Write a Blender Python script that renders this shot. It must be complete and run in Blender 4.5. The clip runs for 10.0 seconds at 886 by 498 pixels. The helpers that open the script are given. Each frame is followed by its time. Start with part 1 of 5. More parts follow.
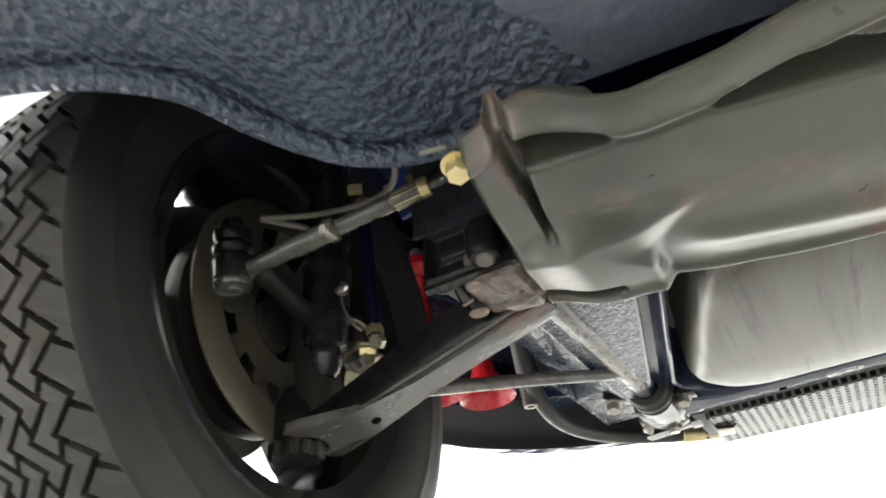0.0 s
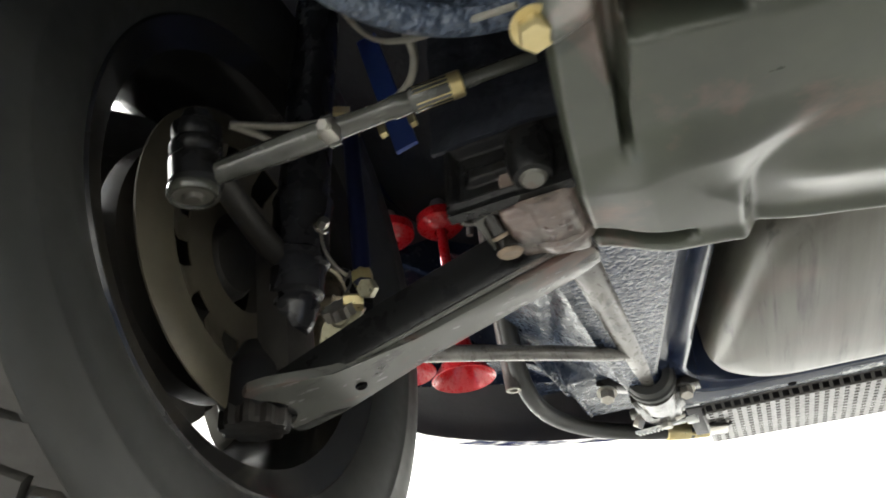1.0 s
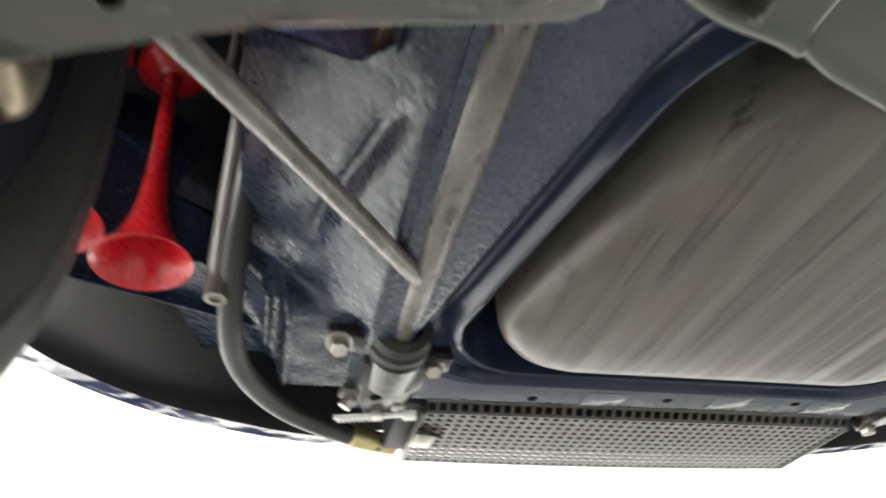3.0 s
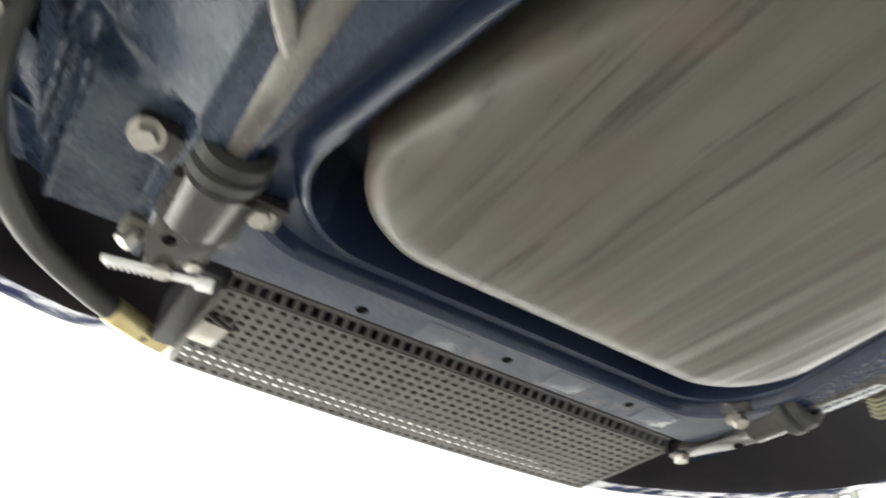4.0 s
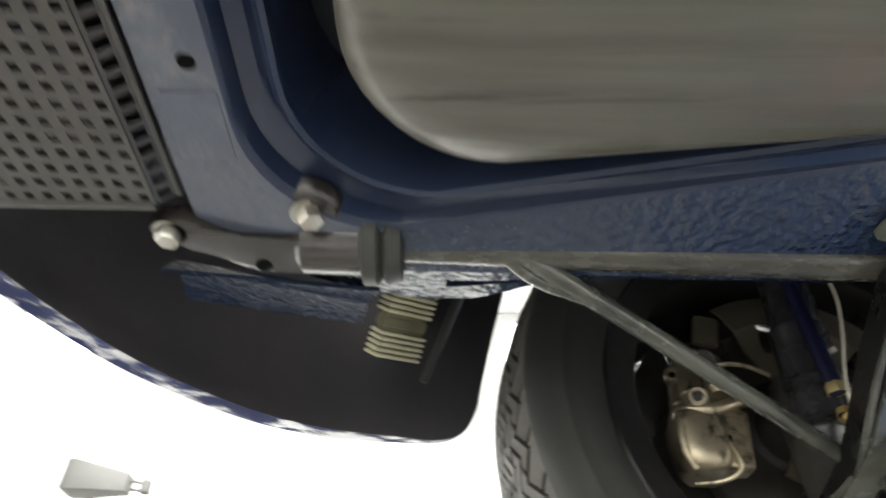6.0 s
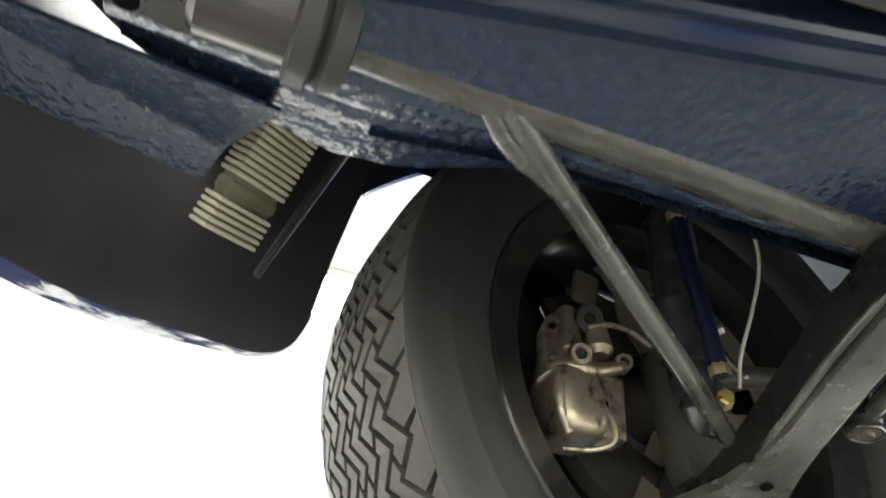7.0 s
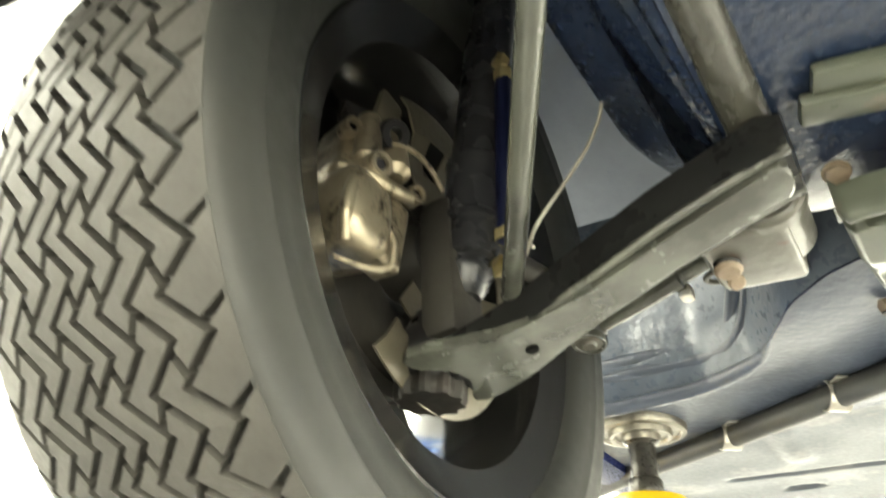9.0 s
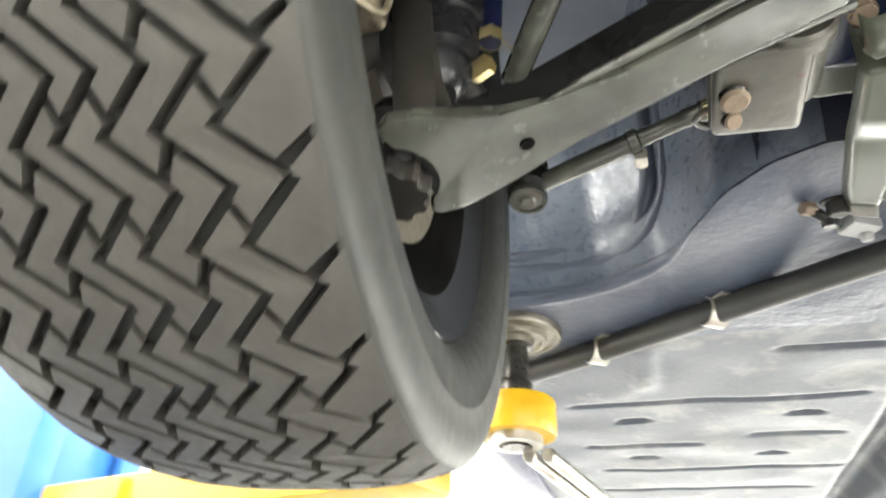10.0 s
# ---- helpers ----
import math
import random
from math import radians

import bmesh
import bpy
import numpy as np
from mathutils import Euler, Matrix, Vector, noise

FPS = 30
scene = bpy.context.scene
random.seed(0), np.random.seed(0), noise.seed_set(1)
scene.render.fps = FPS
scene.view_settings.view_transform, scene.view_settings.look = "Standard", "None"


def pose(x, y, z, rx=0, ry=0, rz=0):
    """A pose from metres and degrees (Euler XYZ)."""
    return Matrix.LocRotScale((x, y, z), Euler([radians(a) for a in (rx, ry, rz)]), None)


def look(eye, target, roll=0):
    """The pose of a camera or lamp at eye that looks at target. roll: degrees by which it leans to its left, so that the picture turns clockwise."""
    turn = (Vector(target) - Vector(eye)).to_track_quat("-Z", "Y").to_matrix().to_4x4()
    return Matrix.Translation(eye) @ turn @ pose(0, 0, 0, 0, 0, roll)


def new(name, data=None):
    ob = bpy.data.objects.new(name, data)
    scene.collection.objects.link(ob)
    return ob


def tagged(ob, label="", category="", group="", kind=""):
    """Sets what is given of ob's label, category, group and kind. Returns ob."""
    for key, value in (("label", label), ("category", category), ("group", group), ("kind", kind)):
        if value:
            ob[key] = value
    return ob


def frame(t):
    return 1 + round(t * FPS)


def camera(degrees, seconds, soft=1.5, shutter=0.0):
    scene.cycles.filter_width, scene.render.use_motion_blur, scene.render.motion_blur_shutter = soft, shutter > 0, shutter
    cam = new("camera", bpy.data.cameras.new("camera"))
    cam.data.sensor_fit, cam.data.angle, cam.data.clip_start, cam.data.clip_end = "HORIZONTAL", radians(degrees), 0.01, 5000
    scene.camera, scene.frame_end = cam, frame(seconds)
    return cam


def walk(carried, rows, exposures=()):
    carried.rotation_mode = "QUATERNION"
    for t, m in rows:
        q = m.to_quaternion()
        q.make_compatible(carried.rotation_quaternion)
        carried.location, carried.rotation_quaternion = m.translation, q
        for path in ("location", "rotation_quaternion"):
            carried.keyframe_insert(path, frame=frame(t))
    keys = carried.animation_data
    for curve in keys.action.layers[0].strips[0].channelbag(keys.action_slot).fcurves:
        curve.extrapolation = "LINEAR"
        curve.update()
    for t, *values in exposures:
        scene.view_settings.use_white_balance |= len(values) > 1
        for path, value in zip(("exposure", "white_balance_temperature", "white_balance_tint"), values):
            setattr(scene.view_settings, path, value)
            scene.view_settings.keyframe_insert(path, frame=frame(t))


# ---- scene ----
cam = camera(64.4, 10.0, soft=1.75, shutter=0.5)
PATH = [
    (0, (-0.131, -0.586, 1.397), (-0.895, 0.904, 2.49), -6.0),
    (0.5, (-0.184, -0.517, 1.418), (-0.862, 1.017, 2.507), -5.7),
    (1, (-0.263, -0.483, 1.43), (-0.864, 1.092, 2.507), -5.3),
    (1.5, (-0.356, -0.469, 1.445), (-0.773, 1.17, 2.512), -5.0),
    (2, (-0.406, -0.416, 1.452), (-0.558, 1.267, 2.522), -5.2),
    (2.5, (-0.452, -0.316, 1.45), (-0.343, 1.341, 2.565), -5.8),
    (2.7, (-0.464, -0.256, 1.437), (-0.219, 1.364, 2.584), -5.7),
    (3.8, (-0.426, 0.007, 1.384), (0.341, 1.358, 2.644), 1.5),
    (4, (-0.414, 0.046, 1.373), (0.443, 1.326, 2.649), 1.5),
    (4.5, (-0.342, 0.167, 1.361), (0.886, 1.12, 2.62), 2.2),
    (5, (-0.262, 0.254, 1.353), (1.096, 0.933, 2.655), 2.1),
    (5.5, (-0.178, 0.318, 1.383), (1.297, 0.678, 2.685), 2.6),
    (6, (-0.063, 0.379, 1.418), (1.467, 0.409, 2.706), 2.0),
    (6.2, (-0.014, 0.405, 1.438), (1.52, 0.238, 2.71), 1.6),
    (7.3, (0.158, 0.471, 1.466), (1.602, -0.233, 2.657), 2.2),
    (7.5, (0.181, 0.485, 1.47), (1.599, -0.304, 2.639), 2.9),
    (8, (0.227, 0.512, 1.463), (1.497, -0.54, 2.595), 2.3),
    (8.3, (0.259, 0.508, 1.452), (1.422, -0.645, 2.6), 3.3),
    (8.5, (0.267, 0.497, 1.451), (1.387, -0.727, 2.568), 3.3),
    (9, (0.311, 0.432, 1.43), (1.295, -0.924, 2.523), 3.1),
    (9.5, (0.375, 0.383, 1.395), (1.212, -1.083, 2.467), 3.4),
    (10, (0.474, 0.356, 1.356), (0.996, -1.265, 2.404), 3.2),
]
walk(cam, [(t, look(eye, target, roll)) for t, eye, target, roll in PATH],
     [(0.0, -0.68, 6500, 8), (2.5, -0.86, 6500, 8), (4.5, -0.45, 6500, 8), (6.2, -0.62, 6500, 8), (7.3, -0.33, 6550, 7), (8.0, -0.43, 6700, 6),
      (8.5, -0.20, 7100, 4), (9.0, 0.58, 7300, 0), (9.5, 0.46, 6950, 2), (10.0, 0.36, 6600, 8)])

# ---- light ----
world = bpy.data.worlds.new("garage_air")
scene.world = world
world.use_nodes = True
world.node_tree.nodes["Background"].inputs[0].default_value = (0.8, 0.9, 1.0, 1)
world.node_tree.nodes["Background"].inputs[1].default_value = 0.02

LAMP_POWER = 760.0
CEIL = 4.3
LAMP_ROWS = ((-4.3, 2.0), (0.0, 0.75), (4.3, 0.45))
for lx, share in LAMP_ROWS:
    for ly in (-4.6, -1.2, 2.2):
        area = bpy.data.lights.new("tube_glow", "AREA")
        area.shape, area.size, area.size_y = "RECTANGLE", 0.5, 2.4
        area.energy = LAMP_POWER * share
        area.color = (1.0, 0.985, 0.95)
        lamp_ob = new("tube_glow", area)
        lamp_ob.location = (lx, ly, CEIL - 0.13)

# ---- materials ----


def mat(name, base, rough=0.5, metal=0.0, second=None, scale=8.0, stretch=(1, 1, 1), grain=60.0, bump=0.2,
        lumps=0.0, lump_scale=40.0, coat=0.0, rough_var=0.15, sharp=(0.35, 0.65), dist=0.002, spec=0.5, tint=None, blotch=None):
    m = bpy.data.materials.new(name)
    m.use_nodes = True
    nt = m.node_tree
    bsdf = nt.nodes["Principled BSDF"]
    tc = nt.nodes.new("ShaderNodeTexCoord")
    mp = nt.nodes.new("ShaderNodeMapping")
    mp.inputs["Scale"].default_value = stretch
    nt.links.new(tc.outputs["Object"], mp.inputs[0])
    big = nt.nodes.new("ShaderNodeTexNoise")
    big.inputs["Scale"].default_value = scale
    big.inputs["Detail"].default_value = 6
    big.inputs["Roughness"].default_value = 0.6
    nt.links.new(mp.outputs[0], big.inputs["Vector"])
    ramp = nt.nodes.new("ShaderNodeValToRGB")
    ramp.color_ramp.elements[0].position, ramp.color_ramp.elements[1].position = sharp
    second = second or tuple(c * 0.6 for c in base)
    ramp.color_ramp.elements[0].color = (*base, 1)
    ramp.color_ramp.elements[1].color = (*second, 1)
    nt.links.new(big.outputs[0], ramp.inputs[0])
    colour = ramp.outputs[0]
    if tint:
        # a second tone, for stains and painted reflections, of its own colour, scale and spread
        t_col, t_scale, t_lo, t_hi = tint
        tn = nt.nodes.new("ShaderNodeTexNoise")
        tn.inputs["Scale"].default_value = t_scale
        tn.inputs["Detail"].default_value = 7
        tn.inputs["Roughness"].default_value = 0.65
        tn.inputs["Distortion"].default_value = 0.4
        nt.links.new(mp.outputs[0], tn.inputs["Vector"])
        tr = nt.nodes.new("ShaderNodeMapRange")
        tr.inputs["From Min"].default_value, tr.inputs["From Max"].default_value = t_lo, t_hi
        nt.links.new(tn.outputs[0], tr.inputs[0])
        mx = nt.nodes.new("ShaderNodeMix")
        mx.data_type = "RGBA"
        nt.links.new(tr.outputs[0], mx.inputs["Factor"])
        nt.links.new(colour, mx.inputs["A"])
        mx.inputs["B"].default_value = (*t_col, 1)
        colour = mx.outputs["Result"]
    if blotch:
        # broad soft patches that do not follow the stretched grain
        b_col, b_scale, b_lo, b_hi = blotch
        bn = nt.nodes.new("ShaderNodeTexNoise")
        bn.inputs["Scale"].default_value = b_scale
        bn.inputs["Detail"].default_value = 3
        nt.links.new(tc.outputs["Object"], bn.inputs["Vector"])
        br_ = nt.nodes.new("ShaderNodeMapRange")
        br_.inputs["From Min"].default_value, br_.inputs["From Max"].default_value = b_lo, b_hi
        br_.inputs["To Max"].default_value = 0.7
        nt.links.new(bn.outputs[0], br_.inputs[0])
        bx_ = nt.nodes.new("ShaderNodeMix")
        bx_.data_type = "RGBA"
        nt.links.new(br_.outputs[0], bx_.inputs["Factor"])
        nt.links.new(colour, bx_.inputs["A"])
        bx_.inputs["B"].default_value = (*b_col, 1)
        colour = bx_.outputs["Result"]
    nt.links.new(colour, bsdf.inputs["Base Color"])
    fine = nt.nodes.new("ShaderNodeTexNoise")
    fine.inputs["Scale"].default_value = grain
    fine.inputs["Detail"].default_value = 5
    nt.links.new(mp.outputs[0], fine.inputs["Vector"])
    rr = nt.nodes.new("ShaderNodeMapRange")
    rr.inputs["To Min"].default_value = max(0.03, rough - rough_var)
    rr.inputs["To Max"].default_value = min(1.0, rough + rough_var)
    nt.links.new(fine.outputs[0], rr.inputs[0])
    nt.links.new(rr.outputs[0], bsdf.inputs["Roughness"])
    bsdf.inputs["Metallic"].default_value = metal
    bsdf.inputs["Specular IOR Level"].default_value = spec
    bsdf.inputs["Coat Weight"].default_value = coat
    bsdf.inputs["Coat Roughness"].default_value = 0.12
    height = fine.outputs[0]
    if lumps:
        vo = nt.nodes.new("ShaderNodeTexNoise")
        vo.inputs["Scale"].default_value = lump_scale
        vo.inputs["Detail"].default_value = 1.5
        vo.inputs["Distortion"].default_value = 0.0
        nt.links.new(mp.outputs[0], vo.inputs["Vector"])
        add = nt.nodes.new("ShaderNodeMath")
        add.operation = "MULTIPLY_ADD"
        add.inputs[1].default_value = lumps
        nt.links.new(vo.outputs[0], add.inputs[0])
        nt.links.new(fine.outputs[0], add.inputs[2])
        height = add.outputs[0]
    bp = nt.nodes.new("ShaderNodeBump")
    bp.inputs["Strength"].default_value = bump
    bp.inputs["Distance"].default_value = dist
    nt.links.new(height, bp.inputs["Height"])
    nt.links.new(bp.outputs[0], bsdf.inputs["Normal"])
    return m


UNDERSEAL = mat("blue_underseal", (0.080, 0.103, 0.138), 0.32, second=(0.042, 0.057, 0.088), scale=5, grain=150,
                lumps=6.5, lump_scale=112, bump=0.55, dist=0.008)
PAN_FLOOR = mat("grey_blue_floor_paint", (0.098, 0.110, 0.126), 0.42, second=(0.066, 0.077, 0.098), scale=4, grain=160, lumps=1.5, lump_scale=30, bump=0.12, spec=0.3, tint=((0.15, 0.155, 0.16), 9, 0.52, 0.62))
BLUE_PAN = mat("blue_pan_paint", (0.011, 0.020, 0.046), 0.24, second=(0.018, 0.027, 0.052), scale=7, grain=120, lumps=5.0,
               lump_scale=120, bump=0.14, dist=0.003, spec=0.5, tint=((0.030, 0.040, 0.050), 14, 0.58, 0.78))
PAN_TEX = mat("textured_pan_paint", (0.031, 0.042, 0.068), 0.27, second=(0.019, 0.028, 0.056), scale=5, grain=180, lumps=6, lump_scale=170, bump=0.10, dist=0.004, spec=0.48)
SIDE_BLUE = mat("steel_blue_side_paint", (0.025, 0.036, 0.054), 0.28, second=(0.014, 0.022, 0.042), scale=9, grain=160, lumps=4, lump_scale=110, bump=0.07, dist=0.004, spec=0.38, tint=((0.055, 0.066, 0.076), 11, 0.56, 0.70))
# lit copy of the wing blue: the column's violet sheen put into colour
COLUMN_LIT = mat("lit_column_blue", (0.11, 0.115, 0.245), 0.26, second=(0.07, 0.076, 0.18), scale=6, grain=140, lumps=5, lump_scale=80, bump=0.11, dist=0.004)
HOLE = mat("hole_dark", (0.002, 0.002, 0.002), 0.9, second=(0.003, 0.003, 0.003), bump=0.0, spec=0.05)
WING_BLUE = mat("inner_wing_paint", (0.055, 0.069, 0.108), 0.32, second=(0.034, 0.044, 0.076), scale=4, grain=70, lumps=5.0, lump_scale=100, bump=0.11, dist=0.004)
# wing blue raised in tone: light painted in where the tyre blocks it
WING_RIGHT_LIT = mat("lit_slate_blue_wall", (0.135, 0.157, 0.198), 0.30, second=(0.075, 0.092, 0.126), scale=6, grain=90, lumps=5, lump_scale=110, bump=0.07, dist=0.003, spec=0.42)
LINING = mat("bumper_lining_black", (0.029, 0.028, 0.032), 0.45, second=(0.040, 0.035, 0.037), scale=7, grain=120, lumps=2, lump_scale=40, bump=0.12)
# raised base and pale pinkish tint paint in the strip's glossy reflections
STRIP = mat("front_panel_paint", (0.046, 0.058, 0.090), 0.18, second=(0.082, 0.092, 0.112), scale=6, grain=90, lumps=6, lump_scale=120, bump=0.09, dist=0.003, coat=0.3, spec=0.5, rough_var=0.1,
            tint=((0.15, 0.138, 0.146), 12, 0.58, 0.72))
FLOOR_SMOOTH = mat("smooth_floor_paint", (0.11, 0.126, 0.155), 0.34, second=(0.065, 0.078, 0.105), scale=7, grain=120, lumps=3, lump_scale=40, bump=0.25, dist=0.005)
PAN_RIGHT = mat("blue_grey_footwell_paint", (0.080, 0.094, 0.126), 0.36, second=(0.045, 0.056, 0.084), scale=5, grain=140, lumps=1.6, lump_scale=46, bump=0.25, dist=0.004, rough_var=0.08)
# wing blue brightened severalfold, so the shaded house rear looks lit
HOUSE_LIT = mat("lit_house_grey_blue", (0.30, 0.325, 0.38), 0.34, second=(0.22, 0.24, 0.285), scale=5, grain=110, lumps=3, lump_scale=70, bump=0.08, dist=0.004)
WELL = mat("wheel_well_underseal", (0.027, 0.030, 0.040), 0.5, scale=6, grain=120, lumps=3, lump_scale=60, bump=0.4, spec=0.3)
PAINT = mat("blue_body_paint", (0.013, 0.020, 0.085), 0.28, second=(0.010, 0.016, 0.070), scale=3, grain=300, bump=0.02, coat=0.15, rough_var=0.06, spec=0.35)
LIP_BLUE = mat("navy_bead_paint", (0.012, 0.019, 0.044), 0.20, second=(0.020, 0.028, 0.052), scale=9, grain=160, lumps=3, lump_scale=90, bump=0.03, dist=0.002, spec=0.45, rough_var=0.08)
LIP_PAINT = mat("bumper_lip_paint", (0.010, 0.016, 0.075), 0.10, second=(0.016, 0.022, 0.085), scale=14, grain=40, lumps=10, lump_scale=10, bump=0.5, dist=0.010, spec=0.28, rough_var=0.05)
# pale teal-grey that paints light onto the lower left wing
WING_LIT = mat("lit_teal_grey_wing", (0.30, 0.34, 0.35), 0.34, second=(0.19, 0.225, 0.245), scale=12, grain=90, lumps=3, lump_scale=50, bump=0.12, dist=0.003, tint=((0.02, 0.022, 0.03), 22, 0.60, 0.66))
PIPE_BROWN = mat("brown_grey_pipe", (0.16, 0.14, 0.13), 0.4, second=(0.11, 0.095, 0.088), scale=18, grain=160, bump=0.1)
SILVER = mat("yellowed_zinc_plate", (0.46, 0.44, 0.31), 0.32, second=(0.22, 0.20, 0.13), scale=44, grain=160, bump=0.15, metal=0.6, tint=((0.08, 0.075, 0.05), 36, 0.60, 0.68))
BLACK_IN = mat("black_bumper_lining", (0.012, 0.012, 0.015), 0.55, second=(0.02, 0.019, 0.022), scale=10, grain=200, bump=0.15)
# the pink tint paints in the sheet's pinkish reflections
COVER = mat("grey_green_sheet", (0.074, 0.081, 0.060), 0.29, second=(0.052, 0.056, 0.045), scale=7, grain=30, bump=0.04, coat=0.15, rough_var=0.04,
            tint=((0.19, 0.105, 0.088), 5, 0.50, 0.66))
TANK = mat("tank_undercoat", (0.098, 0.096, 0.078), 0.34, second=(0.068, 0.063, 0.051), scale=60, stretch=(1, 0.055, 1), grain=50,
           lumps=5, lump_scale=26, bump=0.16, sharp=(0.38, 0.68), dist=0.006, spec=0.34, rough_var=0.06, tint=((0.036, 0.031, 0.025), 62, 0.56, 0.66), blotch=((0.125, 0.084, 0.070), 6.0, 0.54, 0.68))
ARM = mat("arm_grey_paint", (0.070, 0.072, 0.060), 0.24, second=(0.034, 0.034, 0.029), scale=14, grain=70, lumps=2, lump_scale=60, bump=0.1, coat=0.3, rough_var=0.12, sharp=(0.45, 0.62))
BRACKET = mat("forged_dark_paint", (0.013, 0.012, 0.011), 0.22, second=(0.030, 0.026, 0.023), scale=18, grain=60, bump=0.12, spec=0.5, rough_var=0.10)
DUSTY = mat("dusty_black_metal", (0.036, 0.033, 0.028), 0.5, second=(0.022, 0.020, 0.018), scale=16, grain=120, bump=0.12, spec=0.3)
ARM_DARK = mat("arm_black", (0.006, 0.006, 0.006), 0.28, second=(0.010, 0.010, 0.010), scale=14, grain=40, bump=0.06, spec=0.16, rough_var=0.08)
RUSTED = mat("arm_worn_primer", (0.085, 0.085, 0.075), 0.25, second=(0.135, 0.080, 0.066), scale=6, stretch=(1, 3, 3), grain=45, bump=0.07, sharp=(0.54, 0.66), coat=0.2, rough_var=0.08,
              tint=((0.03, 0.03, 0.028), 16, 0.56, 0.66))
TUBE = mat("tube_grey_paint", (0.19, 0.18, 0.16), 0.3, second=(0.07, 0.063, 0.055), scale=20, stretch=(1, 0.4, 1), grain=160, lumps=2, lump_scale=60, bump=0.3, coat=0.1,
           sharp=(0.42, 0.62), tint=((0.025, 0.022, 0.02), 30, 0.60, 0.66))
TUBE_DARK = mat("tube_olive_paint", (0.064, 0.062, 0.051), 0.26, second=(0.032, 0.030, 0.026), scale=16, stretch=(1, 0.4, 1), grain=120, lumps=2, lump_scale=50, bump=0.2, tint=((0.016, 0.015, 0.014), 26, 0.58, 0.68))
CAST = mat("cast_grey_plate", (0.105, 0.102, 0.085), 0.34, second=(0.06, 0.055, 0.046), scale=16, grain=90, lumps=2, lump_scale=30, bump=0.2, dist=0.003, tint=((0.09, 0.05, 0.038), 26, 0.60, 0.7))
CAST_RUST = mat("rust_pink_casting", (0.165, 0.122, 0.104), 0.34, second=(0.105, 0.094, 0.082), scale=30, grain=90, lumps=4, lump_scale=70, bump=0.3, dist=0.003, tint=((0.05, 0.04, 0.034), 40, 0.60, 0.7))
SCALE_RUST = mat("scaled_weld", (0.24, 0.21, 0.20), 0.35, second=(0.12, 0.07, 0.06), scale=45, grain=140, lumps=5, lump_scale=110, bump=0.9, dist=0.004)
BLACK = mat("black_paint", (0.010, 0.010, 0.011), 0.30, second=(0.016, 0.015, 0.015), scale=18, grain=40, bump=0.06, spec=0.22, rough_var=0.08)
STRUT = mat("strut_black", (0.016, 0.016, 0.018), 0.27, second=(0.024, 0.024, 0.026), scale=14, grain=40, bump=0.03, spec=0.45, rough_var=0.06)
RUBBER = mat("rubber", (0.020, 0.021, 0.019), 0.56, second=(0.028, 0.028, 0.025), scale=4, grain=60, bump=0.06, spec=0.4)
TREAD = mat("tread_rubber", (0.031, 0.029, 0.025), 0.66, second=(0.048, 0.045, 0.039), scale=6, grain=160, bump=0.2)
HOSE = mat("hose_rubber", (0.042, 0.042, 0.038), 0.45, second=(0.030, 0.030, 0.028), scale=12, grain=220, bump=0.1)
PLATE = mat("backing_plate_brown", (0.135, 0.120, 0.082), 0.42, second=(0.085, 0.074, 0.054), scale=9, grain=120, bump=0.12, metal=0.3)
ALLOY = mat("caliper_cast", (0.38, 0.33, 0.24), 0.40, second=(0.22, 0.18, 0.125), scale=14, grain=110, bump=0.15, metal=0.8, tint=((0.035, 0.028, 0.02), 34, 0.54, 0.66))
STEEL = mat("zinc_steel", (0.5, 0.49, 0.45), 0.35, second=(0.36, 0.33, 0.28), scale=30, grain=240, bump=0.1, metal=0.85)
BRASS = mat("yellow_zinc", (0.72, 0.62, 0.34), 0.34, second=(0.56, 0.45, 0.21), scale=26, grain=240, bump=0.08, metal=0.75)
RUSTY_NUT = mat("rusty_nut", (0.17, 0.125, 0.085), 0.55, second=(0.25, 0.19, 0.135), scale=50, grain=220, bump=0.35)
RED = mat("red_plastic", (0.62, 0.012, 0.02), 0.28, second=(0.55, 0.01, 0.016), scale=6, grain=200, bump=0.02, coat=0.5, rough_var=0.05)
RIBBED = mat("cream_ribbed_plastic", (0.60, 0.58, 0.41), 0.42, second=(0.48, 0.46, 0.31), scale=16, grain=150, bump=0.1)
SCREW = mat("oily_screw_steel", (0.09, 0.085, 0.075), 0.3, second=(0.03, 0.028, 0.025), scale=22, grain=160, bump=0.12, metal=0.5)
PAD_STEEL = mat("worn_pad_steel", (0.34, 0.32, 0.27), 0.36, second=(0.16, 0.145, 0.12), scale=26, grain=200, bump=0.15, metal=0.7)
RIB_CORE = mat("olive_housing_plastic", (0.17, 0.16, 0.10), 0.4, second=(0.11, 0.105, 0.065), scale=16, grain=150, bump=0.1)
NUT_DARK = mat("dark_nut_steel", (0.012, 0.012, 0.011), 0.55, second=(0.026, 0.022, 0.019), scale=30, grain=90, bump=0.3, spec=0.18)
MESH = mat("grille_grey_paint", (0.036, 0.037, 0.033), 0.34, second=(0.046, 0.040, 0.036), scale=5, grain=200, bump=0.1, coat=0.2)
BLUE_LINK = mat("anodised_blue", (0.004, 0.006, 0.028), 0.4, second=(0.003, 0.005, 0.022), scale=3, grain=200, bump=0.03, spec=0.3)
BAR_BLUE = mat("bright_blue_bar", (0.03, 0.075, 0.34), 0.4, second=(0.025, 0.06, 0.28), scale=9, grain=200, bump=0.05)
WHITE_TIE = mat("white_nylon", (0.8, 0.8, 0.78), 0.5, second=(0.7, 0.7, 0.68), scale=20, bump=0.05)
